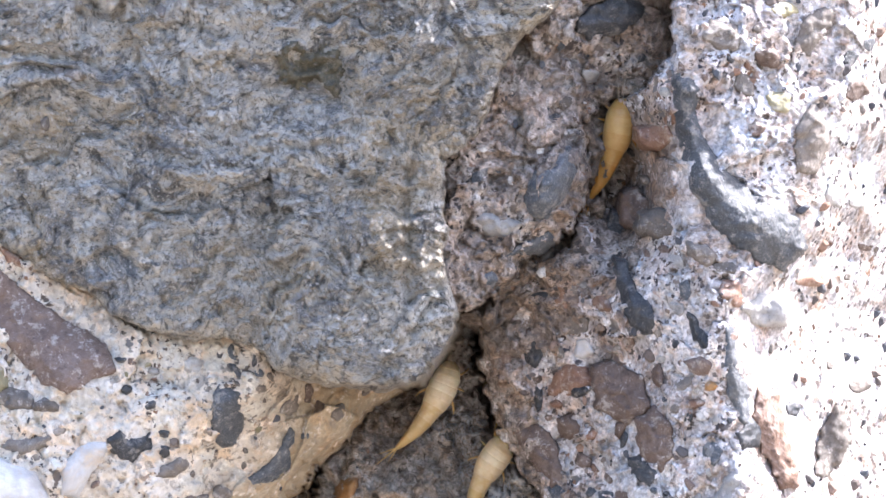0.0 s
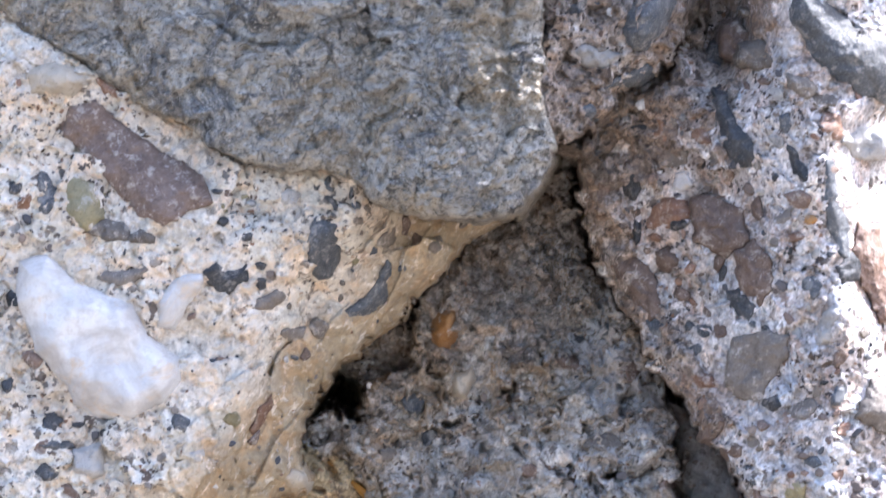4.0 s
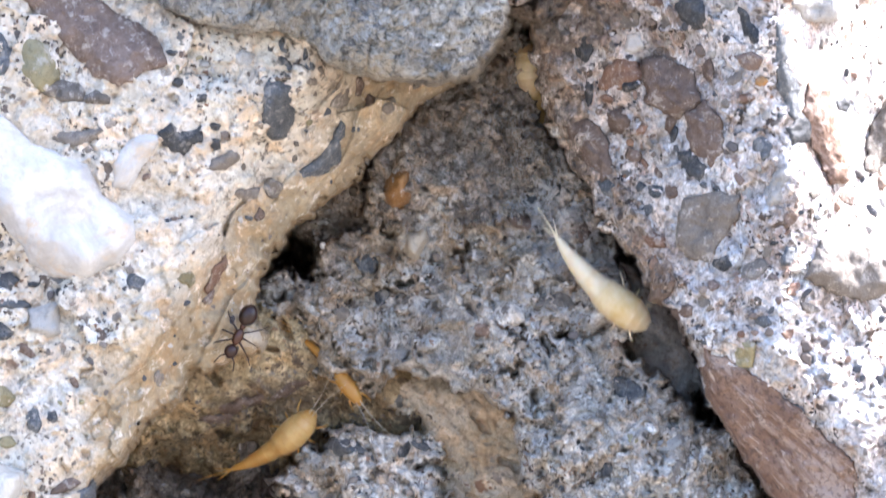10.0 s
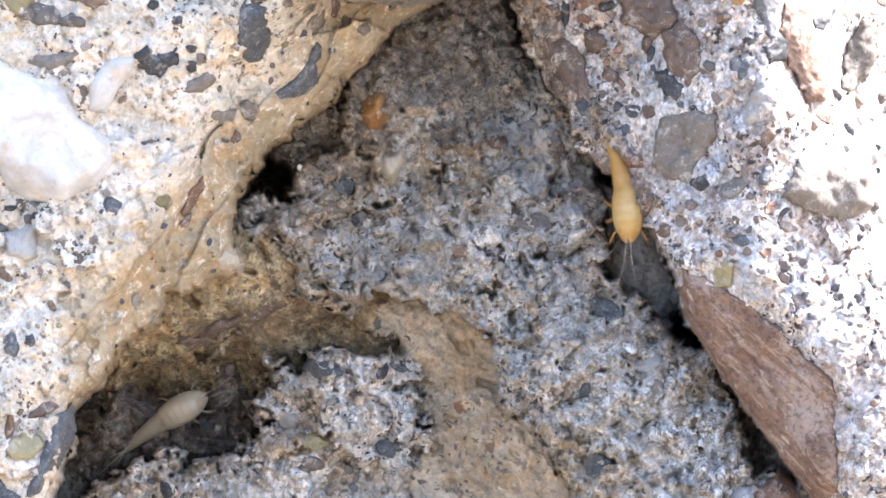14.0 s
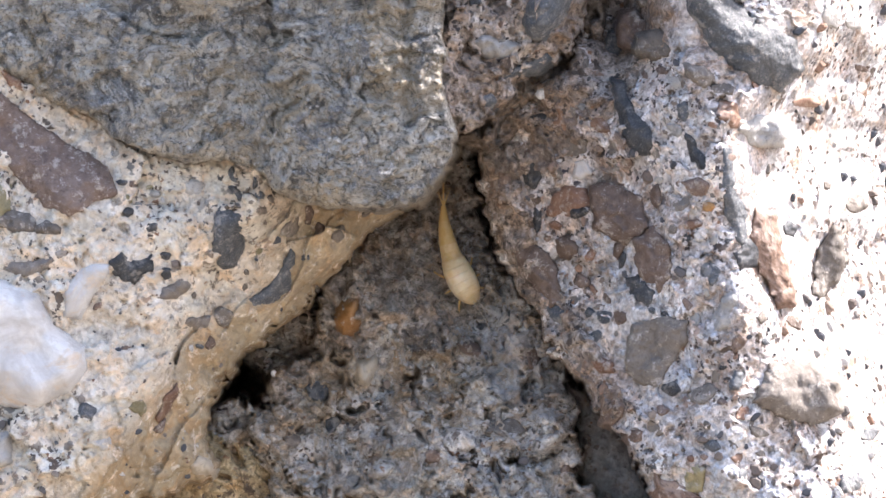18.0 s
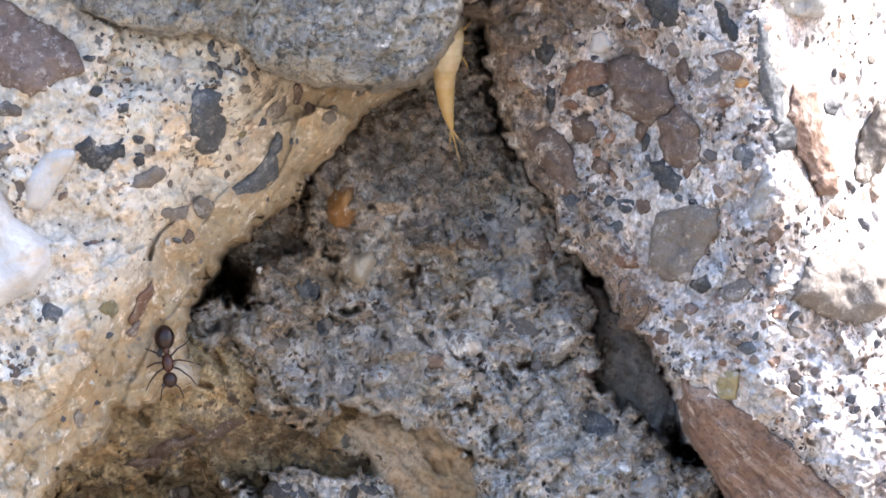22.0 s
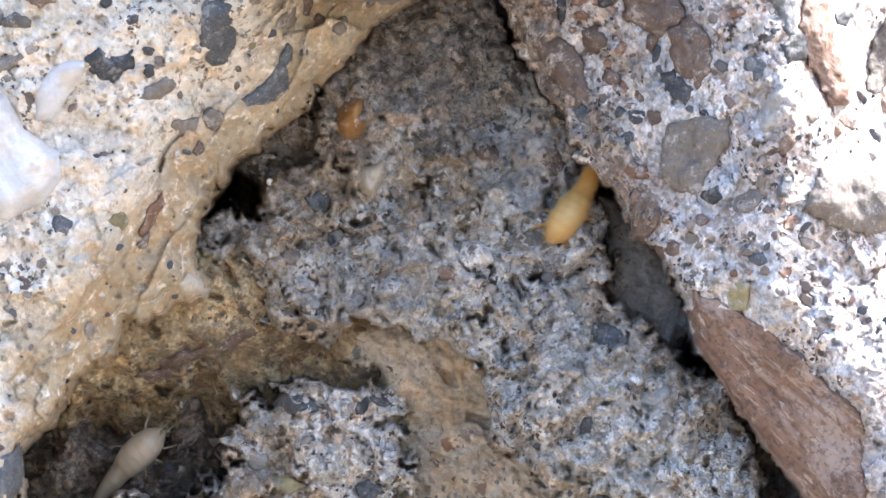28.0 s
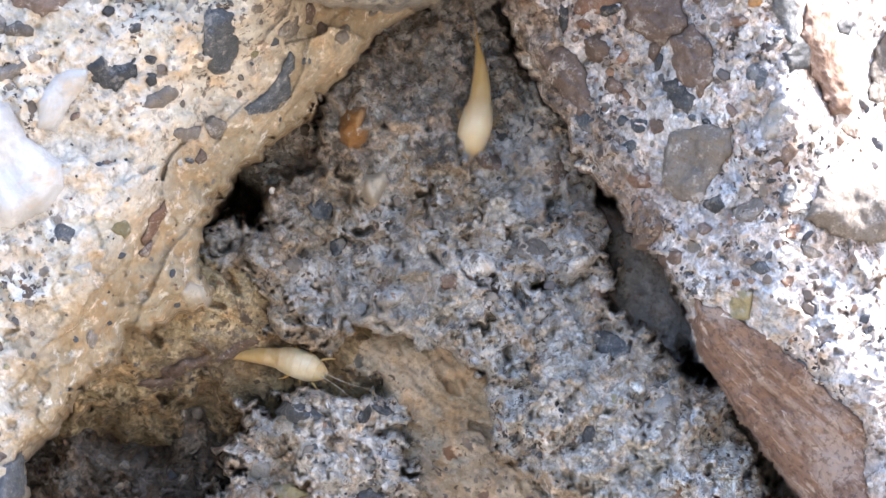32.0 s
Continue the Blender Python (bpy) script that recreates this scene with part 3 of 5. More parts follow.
RIGHT_FACE = [(1369, -900), (1372, -698), (1362, -600), (1330, -560), (1280, -512), (1228, -440), (1215, -350), (1180, -262), (1110, -215), (1032, -150), (1024, -78), (1044, 2), (1064, 62), (1094, 122), (1134, 190), (1160, 240), (1212, 285), (1240, 350), (1285, 430), (1325, 470), (1355, 560), (1412, 640), (1465, 710), (1515, 780), (1578, 865), (1609, 868), (1640, 1000), (1660, 1300), (1900, 1300), (1900, -900)]

HOLLOW = [(200, 640), (420, 520), (640, 600), (660, 700), (600, 800), (480, 860), (300, 900), (170, 960)]
WEDGE = [(1188, 300), (1240, 330), (1300, 440), (1340, 520), (1310, 575), (1240, 530), (1195, 450)]
APEX = [(860, -80), (1040, -160), (1060, 60), (1130, 170), (1040, 240), (960, 190), (900, 90), (800, 100), (790, 40)]

SHADE = [(650, 296), (596, 268), (600, 250), (700, 150), (760, 85), (830, 120), (800, 240), (700, 300)]

boulder = Mass([(BOULDER, 2.4, 36, 1.8)], foliated, 7, (500, -200, -0.007, -0.003), [(770, -95, 130, 0.4), (750, -560, 60, -1.6), (690, -540, 60, -0.8)])
collar = Mass([(COLLAR, 5.6, 90, 1.2)], chunky, 14, (1000, -300, 0.014, -0.002), [(1150, -390, 60, 2.0), (1250, -560, 70, -3.0)])
left = Mass([(LEFT_FACE, 3.6, 34, 1.6), (LEFT_FLANK, 3.8, 60, 1.4)], left_relief, 10, (300, 300, 0.0, -0.004))
cave = Mass([(CAVE, 24.5, 60, 0.1)], strata, 24, (520, 470, 0.01, 0.03))
hollow = Mass([(HOLLOW, 38.0, 60, 1.0)], gritty, 24, (450, 700, 0.01, -0.01), [(420, 760, 60, 4.0), (330, 700, 50, 4.0), (520, 650, 50, 3.0), (450, 690, 40, -4.0)])
wedge = Mass([(WEDGE, 28.0, 40, 1.0)], plain, 8)
apex = Mass([(APEX, 32.0, 60, 1.0)], plain, 10, (960, 60, 0.0, -0.01))
filler = Mass([([(960, -120), (1010, -190), (1090, -250), (1160, -310), (1180, -480), (1270, -560), (1330, -640), (1340, -800), (1420, -800), (1410, -600), (1330, -500), (1260, -440), (1240, -320), (1150, -200), (1060, -110)], 15.0, 40, 1.0)], gritty, 10)
floor_fill = Mass([([(1380, 600), (1480, 680), (1700, 760), (1700, 1300), (1480, 1300), (1420, 900)], 22.0, 60, 1.0)], gritty, 20)
lower_left = Mass([(LOWER_LEFT, 13.0, 60, 1.2)], paste, 22)
core = Mass([(CORE, 24.0, 34, 1.6), (SHADE, 30.0, 30, 1.0)], gritty, 17, (1000, 350, -0.004, -0.006), [(1090, 190, 60, 2.5), (1060, 470, 190, 3.0), (1150, 640, 160, 3.5), (1290, 800, 190, 6.0), (1420, 930, 180, 8.0), (680, 440, 70, 2.0), (1420, 850, 60, 2.0), (1200, 525, 28, -2.5), (1040, 545, 16, -4.0), (950, 20, 130, -7.0), (1085, 437, 11, -5.0), (900, 300, 9, -4.0), (1115, 300, 8, -3.0)])
slope = Mass([(SLOPE, 28.5, 40, 0.8)], strata, 14, (900, 560, -0.003, -0.006))
lower = Mass([(LOWER_LUMP, 24.0, 48, 1.0)], gritty, 26, (600, 800, 0.0, -0.008), [(700, 720, 90, 2.0), (560, 900, 100, 2.0)])
right = Mass([(RIGHT_FACE, 4.0, 34, 1.8)], right_relief, 13)
back = Mass([([(-500, -900), (1950, -900), (1950, 1300), (-500, 1300)], 50.0, 10, 1.0)], gritty, 5)

face = {}
for key, mass, mat, box, limit, label in (
    ("boulder", boulder, schist_rock, (-380, -740, 1200, 20), 54, "large grey mica schist boulder set in the rock face"),
    ("rock_collar", collar, rosy_paste, (880, -740, 1400, -40), 54, "brown crumbly conglomerate collar beside the schist boulder"),
    ("left_face", left, cream_shaded_clay, (-380, -480, 910, 1030), 54, "cream conglomerate face with embedded pebbles"),
    ("cave_roof", cave, roof, (300, 360, 980, 690), 54, "tan clay roof of a small hollow in the rock"),
    # hollow wall coloured dark for the shade inside the hollow
    ("hollow_wall", hollow, shaded_brown_paste, (150, 500, 700, 990), 54, "rough conglomerate wall inside the hollow, shade put in its brown colour"),
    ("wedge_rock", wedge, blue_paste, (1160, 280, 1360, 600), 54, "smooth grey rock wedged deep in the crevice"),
    # grey rock given the dark paste, so its colour carries the crevice's shade
    ("apex_rock", apex, shaded_brown_paste, (770, -190, 1160, 260), 54, "grey rock at the top of the crevice, shade put in its brown colour"),
    ("crevice_fill", filler, shaded_brown_paste, (960, -740, 1420, -80), 54, "brown crumbled rock wedged beside the boulder collar"),
    ("crevice_floor", floor_fill, rosy_paste, (1360, 580, 1720, 1210), 54, "brown rough rock low in the crevice"),
    ("lower_left_ledge", lower_left, ochre, (-380, 880, 210, 1210), 54, "tan conglomerate ledge under the left face, its shadow put in the colour"),
    ("rock_core", core, grey, (480, -200, 1600, 1210), 54, "grey gritty conglomerate core deep in the crevice"),
    ("clay_slope", slope, tan, (680, 470, 1360, 1210), 54, "smooth tan clay slope with pits"),
    ("lower_lump", lower, grit, (110, 580, 920, 1210), 54, "pale gritty lump of conglomerate under the hollow"),
    ("right_face", right, pale, (1000, -740, 1850, 1210), 54, "pale conglomerate face full of brown and grey pebbles"),
):
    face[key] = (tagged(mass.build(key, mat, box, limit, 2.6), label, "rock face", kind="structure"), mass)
crusts = (
    # brown crust whose colour also carries the shade of the turned flank
    ("right_flank_crust", right, rosy_paste, [(1230, -440), (1340, -560), (1366, -440), (1372, -330), (1310, -270), (1280, -170), (1190, -140), (1110, -60), (1100, 20), (1130, 100), (1170, 190), (1230, 270), (1262, 350), (1225, 340), (1160, 245), (1090, 130), (1040, 10), (1020, -80), (1032, -155), (1180, -268), (1215, -350)], (1000, -600, 1420, 400), "brown crust beside the crevice, the turned flank's shade in its colour"),
    # dark layer added over the core where the crevice's top is shaded
    ("upper_core_crust", core, shade_umber_paste, [(790, 50), (890, -50), (1000, -110), (1050, 40), (1085, 120), (1010, 190), (940, 235), (880, 200), (810, 240), (750, 270), (720, 330), (660, 350), (640, 310), (740, 190), (750, 110)], (600, -160, 1140, 400), "brown layer at the top of the crevice, darkened for the shade there"),
    # pale grit laid on to brighten the lower core, light put into colour
    ("lower_core_crust", core, chalky_grit, [(900, 490), (1020, 440), (1120, 480), (1210, 570), (1330, 650), (1415, 770), (1470, 860), (1540, 1000), (1540, 1200), (1270, 1200), (1240, 960), (1150, 840), (1085, 760), (1030, 660), (985, 575), (900, 530)], (860, 400, 1580, 1210), "pale gritty crust on the lower core, lightened to stand for light"),
    ("grey_lens", core, blue_paste, [(1010, 190), (1050, 160), (1120, 170), (1150, 220), (1185, 290), (1190, 350), (1150, 370), (1100, 330), (1060, 320), (1025, 270), (1000, 230)], (960, 120, 1240, 420), "smooth blue grey paste bulging from the core"),
    ("grey_apex", core, blue_paste, [(930, 30), (1000, -40), (1040, 20), (1070, 90), (1110, 160), (1060, 165), (1000, 150), (950, 110)], (890, -90, 1160, 220), "smooth grey paste high in the crevice"),
    ("crystal_lump", core, crystal, [(1290, 680), (1350, 655), (1410, 700), (1430, 770), (1420, 850), (1380, 900), (1320, 880), (1290, 800)], (1240, 600, 1480, 960), "whitish crystalline lump low on the core"),
    ("olive_vein", boulder, olive_schist, [(690, -590), (750, -600), (790, -580), (815, -555), (780, -535), (720, -530), (690, -550)], (640, -650, 870, -480), "dark olive patch on the schist boulder"),
)
for key, host_mass, mat, outline, box, label in crusts:
    mass = Patch(host_mass, outline)
    face[key] = (tagged(mass.build(key, mat, box, 54, 3.0), label, "rock face", kind="structure"), mass)
ob = back.build("back_wall", shaded_brown_paste, (-420, -780, 1880, 1250), 90, 8.0)
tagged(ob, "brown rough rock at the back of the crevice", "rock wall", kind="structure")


# the rock wall round about, and unseen ground added before it to bounce light up
def surroundings():
    step = 0.012
    west, east, low, high = -0.0584, 0.052, CENTRE - 0.039, CENTRE + 0.0594
    xs = np.unique(np.concatenate([west - np.arange(96) * step, np.linspace(west, east, 9), east + np.arange(96) * step]))
    zs = np.unique(np.concatenate([np.linspace(-0.02, low, 40), np.linspace(low, high, 9), high + np.arange(60) * step]))
    x, z = np.meshgrid(xs, zs)
    y = 0.008 + 0.024 * np.clip((x - 0.04) / 0.012, 0, 1) + 0.32 * np.clip(x - 0.052, 0, 2) + 0.02 * fbm(x, z, 0.4, 301, 5, 0.55) * np.where(x > 0.04, 0.3, 1.0) * np.clip(np.hypot(x, z - CENTRE) / 0.25 - 0.2, 0, 1)
    idx = np.arange(x.size).reshape(x.shape)
    quad = np.stack([idx[:-1, :-1], idx[:-1, 1:], idx[1:, 1:], idx[1:, :-1]], -1).reshape(-1, 4)
    mid_x, mid_z = x.ravel()[quad].mean(1), z.ravel()[quad].mean(1)
    hole = (mid_x > west) & (mid_x < east) & (mid_z > low) & (mid_z < high)
    verts = np.stack([x, y, z], -1).reshape(-1, 3)
    rear = verts.copy()
    rear[:, 1] = np.maximum(0.35, verts[:, 1] + 0.15)
    n = len(verts)
    border = np.concatenate([idx[0], idx[1:, -1], idx[-1, ::-1][1:], idx[::-1, 0][1:-1]])
    sides = np.stack([border, np.roll(border, -1), np.roll(border, -1) + n, border + n], -1)[:, ::-1]
    wall = coat("rock_wall", np.concatenate([verts, rear]), np.concatenate([quad[~hole], quad[:, ::-1] + n, sides]), cream)
    tagged(wall, "weathered conglomerate wall round the crevice", "rock wall", kind="structure")
    xs = np.concatenate([-np.geomspace(400, 0.05, 40), np.geomspace(0.05, 400, 40)])
    x, y = np.meshgrid(xs, xs)
    near = np.exp(-np.hypot(x, y) / 6)
    z = 0.02 * fbm(x, y, 0.7, 311, 3) * near
    idx = np.arange(x.size).reshape(x.shape)
    quad = np.stack([idx[:-1, :-1], idx[:-1, 1:], idx[1:, 1:], idx[1:, :-1]], -1).reshape(-1, 4)
    ground = coat("ground", np.stack([x, y, z], -1).reshape(-1, 3), quad, earth)
    tagged(ground, "unseen dry ground added in front of the rock for bounce light", "ground", kind="structure")


def dry_earth(k):
    c = k.ramp(k.noise(60.0, 8, 0.7), (0.35, (0.15, 0.125, 0.095)), (0.65, (0.26, 0.22, 0.17)))
    k.finish(c, 0.95, k.bump(k.noise(20.0, 6, 0.7), 8.0, 0.6))


earth = material("dry_earth", dry_earth)
surroundings()


# ---- stones set in the paste ----
def part(name, me, mat, parent, label=""):
    if not me.materials:
        me.materials.append(mat)
    ob = new(name, me)
    ob.parent = parent
    if label:
        ob["label"] = label
    return ob


taken = []


def set_stone(where, outline, mat, name="pebble", label="", dome=0.8):
    """A stone with this outline, bedded in the face it lies in: worn edges, an uneven top, standing a little proud."""
    host, mass = face[where]
    pts = np.array(outline, float)
    mid = pts.mean(0)
    size = np.sqrt(((pts - mid) ** 2).sum(1)).mean()
    step = float(np.clip(size / 9, 1.7, 3.4))
    (u0, v0), (u1, v1) = pts.min(0) - 14, pts.max(0) + 14
    us, vs = np.arange(u0, u1 + step, step), np.arange(v0, v1 + step, step)
    u, v = np.meshgrid(us, vs)
    # the face underneath, smoothed
    gap = float(np.clip(size / 3, 6.0, 16.0))
    cu, cv = np.arange(u0 - gap, u1 + 2.5 * gap, gap), np.arange(v0 - gap, v1 + 2.5 * gap, gap)
    bed = mass.depth(*np.meshgrid(cu, cv))
    level = float(np.percentile(bed, 25))
    bed = np.clip(bed, level - 8, level + 3) - (0.3 if where in ("rock_core", "lower_lump") or size > 45 else 0.1) * float(np.std(np.clip(bed, level - 1.5, level + 1.5)))
    soft = np.pad(bed, 1, mode="edge")
    bed = sum(soft[i:i + bed.shape[0], j:j + bed.shape[1]] for i in (0, 1, 2) for j in (0, 1, 2)) / 9
    fu, fv = (u - cu[0]) / gap, (v - cv[0]) / gap
    iu, iv = np.clip(fu.astype(int), 0, len(cu) - 2), np.clip(fv.astype(int), 0, len(cv) - 2)
    fu, fv = fu - iu, fv - iv
    under = (bed[iv, iu] * (1 - fu) + bed[iv, iu + 1] * fu) * (1 - fv) + (bed[iv + 1, iu] * (1 - fu) + bed[iv + 1, iu + 1] * fu) * fv
    wob = 1.5 if mat is quartz else min(4.0, size * 0.09)
    d = inside(u + wob * fbm(u, v, 18, 201, 3, 0.55), v + wob * fbm(u, v, 18, 207, 3, 0.55), [tuple(p) for p in pts])
    edge = max(3.0, size * (0.3 if mat is quartz else 0.45))
    k = 1 - np.clip(d / edge, 0, 1)
    high = dome * min(0.16 + size * 0.009, 0.9)
    rough = min(1.0, size / 30) * (0.35 if mat is quartz else 1.0)
    y = under - high * (1 - k * k) + np.where(d < 0, -d * 0.35, 0) - 0.02
    y = y + np.where(d < -4, (-d - 4) * 0.5, 0) + rough * (0.09 * fbm(u, v, 12, 211, 3) - 0.14 * ridged(u, v, 30, 215, 3) * (1 - k) + 0.16 * facets(u + 5 * smooth(u, v, 14, 217), v, max(16.0, size * 0.55), 219) * (1 - k))
    idx = np.arange(u.size).reshape(u.shape)
    quad = np.stack([idx[:-1, :-1], idx[1:, :-1], idx[1:, 1:], idx[:-1, 1:]], -1).reshape(-1, 4)
    quad = quad[(d.ravel()[quad] > -10).all(1)]
    used = np.unique(quad)
    remap = np.zeros(u.size, np.int64)
    remap[used] = np.arange(len(used))
    g = GRID * (1 + y * 0.001 / STATION)
    verts = np.stack([(u - 784) * g, y * 0.001, CENTRE + (441 - v) * g], -1).reshape(-1, 3)[used]
    taken.append((mid[0], mid[1], size))
    ob = coat(name, verts, remap[quad], mat)
    ob.parent = host
    if label:
        ob["label"] = label
    return ob


def oval(where, u, v, a, b, turn, mat, name="pebble", label="", dome=1.0):
    k = np.arange(8) * 2 * math.pi / 8 + 0.25 * np.sin(u + np.arange(8) * 2.1)
    r = 1.03 + 0.24 * fbm(np.cos(k) * 3 + u, np.sin(k) * 3 + v, 2.0, 221, 2)
    c, s = math.cos(radians(turn)), math.sin(radians(turn))
    x, y = a * r * np.cos(k), b * r * np.sin(k)
    return set_stone(where, list(zip(u + x * c - y * s, v + x * s + y * c)), mat, name, label, dome)


L, R, C, E, B, K = "left_face", "right_face", "rock_core", "lower_lump", "boulder", "rock_collar"
# the left face
set_stone(L, [(38, 64), (88, 49), (138, 99), (238, 139), (268, 194), (323, 234), (326, 274), (298, 309), (238, 339), (178, 339), (138, 314), (123, 279), (68, 224), (58, 184), (33, 134)], quartz, "quartz_pebble", "milky white quartz with rusty patches", 2.4)
set_stone(L, [(-13, 662), (22, 657), (82, 668), (132, 682), (124, 732), (112, 806), (67, 837), (22, 802), (-8, 742)], honey_quartz, "quartz_pebble", "white and honey quartz", 2.6)
set_stone(L, [(362, 80), (386, 62), (404, 82), (441, 66), (442, 95), (408, 121), (376, 106)], dark, "pebble", "dark blue notched stone chip", 0.7)
set_stone(L, [(283, 139), (308, 99), (333, 86), (363, 84), (368, 99), (333, 149), (313, 184), (283, 179)], quartz, "quartz_pebble", "", 1.0)
oval(L, 531, 448, 24, 19, 15, pearl, "pebble", "smooth cream pebble on the clay flank", 2.2)
set_stone(L, [(549, -8), (569, -20), (604, 2), (606, 42), (594, 82), (569, 95), (549, 72)], slate)
set_stone(L, [(125, -207), (175, -222), (225, -177), (295, -127), (365, -87), (382, -42), (345, -27), (295, -2), (255, -17), (215, -57), (155, -127), (115, -157)], brown, "pebble", "long purplish brown stone", 1.4)
set_stone(L, [(250, 702), (247, 760), (225, 805), (190, 858), (165, 866), (196, 800), (212, 750), (224, 715)], slate, "pebble", "streaky blue slate sliver", 1.6)
set_stone(L, [(82, 839), (117, 829), (157, 859), (147, 899), (127, 914), (87, 879)], slate)
oval(L, 100, -258, 60, 32, 4, pearl, "pebble", "cream and rust rounded pebble beside the boulder", 1.6)
oval(L, 197, -246, 32, 13, 40, rust, "pebble", "dark rusty pebble under the boulder", 1.2)
oval(L, 170, 775, 33, 25, -10, olive)
oval(L, 141, 738, 9, 23, 8, rust)
oval(L, 203, 708, 30, 12, -25, brown)
oval(L, 92, 436, 20, 17, 0, dark)
oval(L, 165, 416, 33, 31, 0, ash, label="smooth pale grey round pebble", dome=1.6)
oval(L, 100, 345, 20, 17, 20, dark)
oval(L, 145, 351, 12, 6, 0, dark)
oval(L, 110, 388, 35, 8, 4, slate)
oval(L, 193, 365, 9, 6, -20, dark)
oval(L, 326, 347, 17, 16, 10, slate)
oval(L, 130, 468, 18, 8, 35, brown)
oval(L, 145, 592, 14, 26, -8, slate)
oval(L, 178, 585, 10, 12, 0, dark)
oval(L, 93, 548, 22, 16, 20, olive)
oval(L, 97, 632, 18, 13, 0, olive)
oval(L, 62, 235, 20, 14, 20, brown)
oval(L, 20, 280, 10, 16, 20, dark)
oval(L, 225, 88, 46, 14, -12, taupe, dome=1.5)
oval(L, 255, 20, 24, 14, 5, taupe)
oval(L, 205, 12, 40, 20, 0, taupe)
oval(L, 85, -57, 17, 48, -6, slate)
oval(L, 155, -37, 34, 46, -12, olive)
oval(L, 30, -67, 15, 12, 0, dark)
oval(L, -15, -212, 20, 18, 0, taupe)
oval(L, 218, 8, 13, 12, 0, taupe)
oval(L, 400, -7, 11, 8, 0, dark)
oval(L, 515, -52, 20, 13, -5, ash)
oval(L, 448, -40, 10, 8, 0, ash)
oval(L, 465, 70, 11, 8, 0, dark)
oval(L, 466, 102, 9, 12, 20, dark)
oval(L, 480, 132, 34, 13, -22, taupe)
oval(L, 388, -61, 10, 6, 10, dark)
oval(L, 408, -56, 9, 7, 30, brown)
oval(L, 590, -45, 8, 20, -35, dark)
oval(L, 625, -58, 5, 11, 10, dark)
oval(L, 440, 20, 12, 8, -30, dark)
oval(L, 345, 160, 12, 6, -40, brown)
oval(L, 30, 130, 14, 14, 0, dark)
oval(L, -60, 850, 12, 34, 8, taupe)
oval(L, -95, 770, 8, 10, 0, dark)
oval(L, -106, 825, 6, 9, 0, rust)
oval(L, -150, 880, 16, 9, 10, slate)
oval(L, -290, 935, 24, 22, 20, taupe)
oval(L, -310, 980, 40, 20, 0, slate)
oval("lower_left_ledge", -270, 1050, 30, 20, 25, taupe)
oval("lower_left_ledge", -60, 1110, 26, 20, 10, taupe)
oval(L, 570, 180, 18, 17, 0, taupe)
oval(L, 520, 190, 27, 13, -8, taupe)
set_stone(L, [(690, 60), (700, 72), (685, 130), (660, 158), (620, 166), (614, 150), (650, 125), (670, 90)], slate)
oval(L, 775, 32, 13, 17, 10, taupe)
oval(L, 740, 28, 9, 16, 10, brown)
oval(L, 722, 0, 8, 20, 10, brown)
oval(L, 690, 20, 20, 14, -40, taupe)
oval(L, 455, 375, 8, 16, 30, brown)
oval(L, 470, 330, 10, 36, 28, rust)
slab = [(-360, 90), (-170, 140), (-118, 206), (-48, 346), (-8, 469), (-23, 579), (-133, 699), (-233, 799), (-300, 740), (-370, 700)]
streaked = material("streaked_slate", streaky((0.1, 0.105, 0.103), (0.25, 0.238, 0.21), (0.42, 0.46, 0.52), 60, 1.5, 0.5, (0.33, 0.24, 0.12)))
veined = material("veined_brown", streaky((0.14, 0.078, 0.053), (0.25, 0.155, 0.108), (0.55, 0.46, 0.39), 42, 0.8, 0.6, (0.38, 0.29, 0.24)))
set_stone(L, slab, streaked, "slate_block", "large grey slate block with ochre streaks", 1.6)
# the right face
set_stone(R, [(1288, 240), (1300, 200), (1340, 185), (1395, 188), (1392, 230), (1362, 280), (1340, 310), (1308, 300), (1288, 278)], taupe, "pebble", "rounded brown grey pebble", 0.8)
set_stone(R, [(1288, 112), (1308, 107), (1340, 140), (1326, 166), (1294, 146)], dark)
set_stone(R, [(1304, 42), (1334, 22), (1364, 62), (1372, 112), (1344, 137), (1314, 112), (1304, 72)], brown)
set_stone(R, [(1224, -48), (1264, -53), (1314, -28), (1326, 22), (1284, 57), (1234, 22)], brown)
set_stone(R, [(1266, -243), (1284, -233), (1309, -178), (1339, -138), (1334, -108), (1304, -108), (1284, -143), (1269, -198)], dark, "pebble", "slim dark green grey stone")
set_stone(R, [(1391, -153), (1409, -138), (1439, -88), (1434, -73), (1404, -93)], dark)
set_stone(R, [(1369, -578), (1424, -548), (1414, -498), (1434, -438), (1464, -388), (1524, -348), (1594, -308), (1604, -258), (1564, -223), (1524, -233), (1474, -268), (1434, -308), (1404, -358), (1384, -438), (1369, -518)], slate, "pebble", "long curved blue grey stone", 1.5)
set_stone(R, [(1584, -608), (1604, -668), (1644, -693), (1664, -678), (1644, -638), (1614, -603)], taupe)
set_stone(R, [(1459, -118), (1474, -123), (1484, -48), (1504, 2), (1509, 62), (1489, 57), (1464, 2)], slate)
set_stone(R, [(1519, -8), (1549, 2), (1564, 72), (1584, 162), (1559, 172), (1524, 102), (1509, 42)], veined)
set_stone(R, [(1088, 53), (1133, 53), (1163, 93), (1175, 143), (1153, 173), (1113, 123), (1088, 83)], brown, "pebble", "dark brown stone at the edge of the crevice")
set_stone(R, [(1385, 470), (1410, 445), (1427, 455), (1421, 495), (1390, 500)], olive, "pebble", "yellow olive chip")
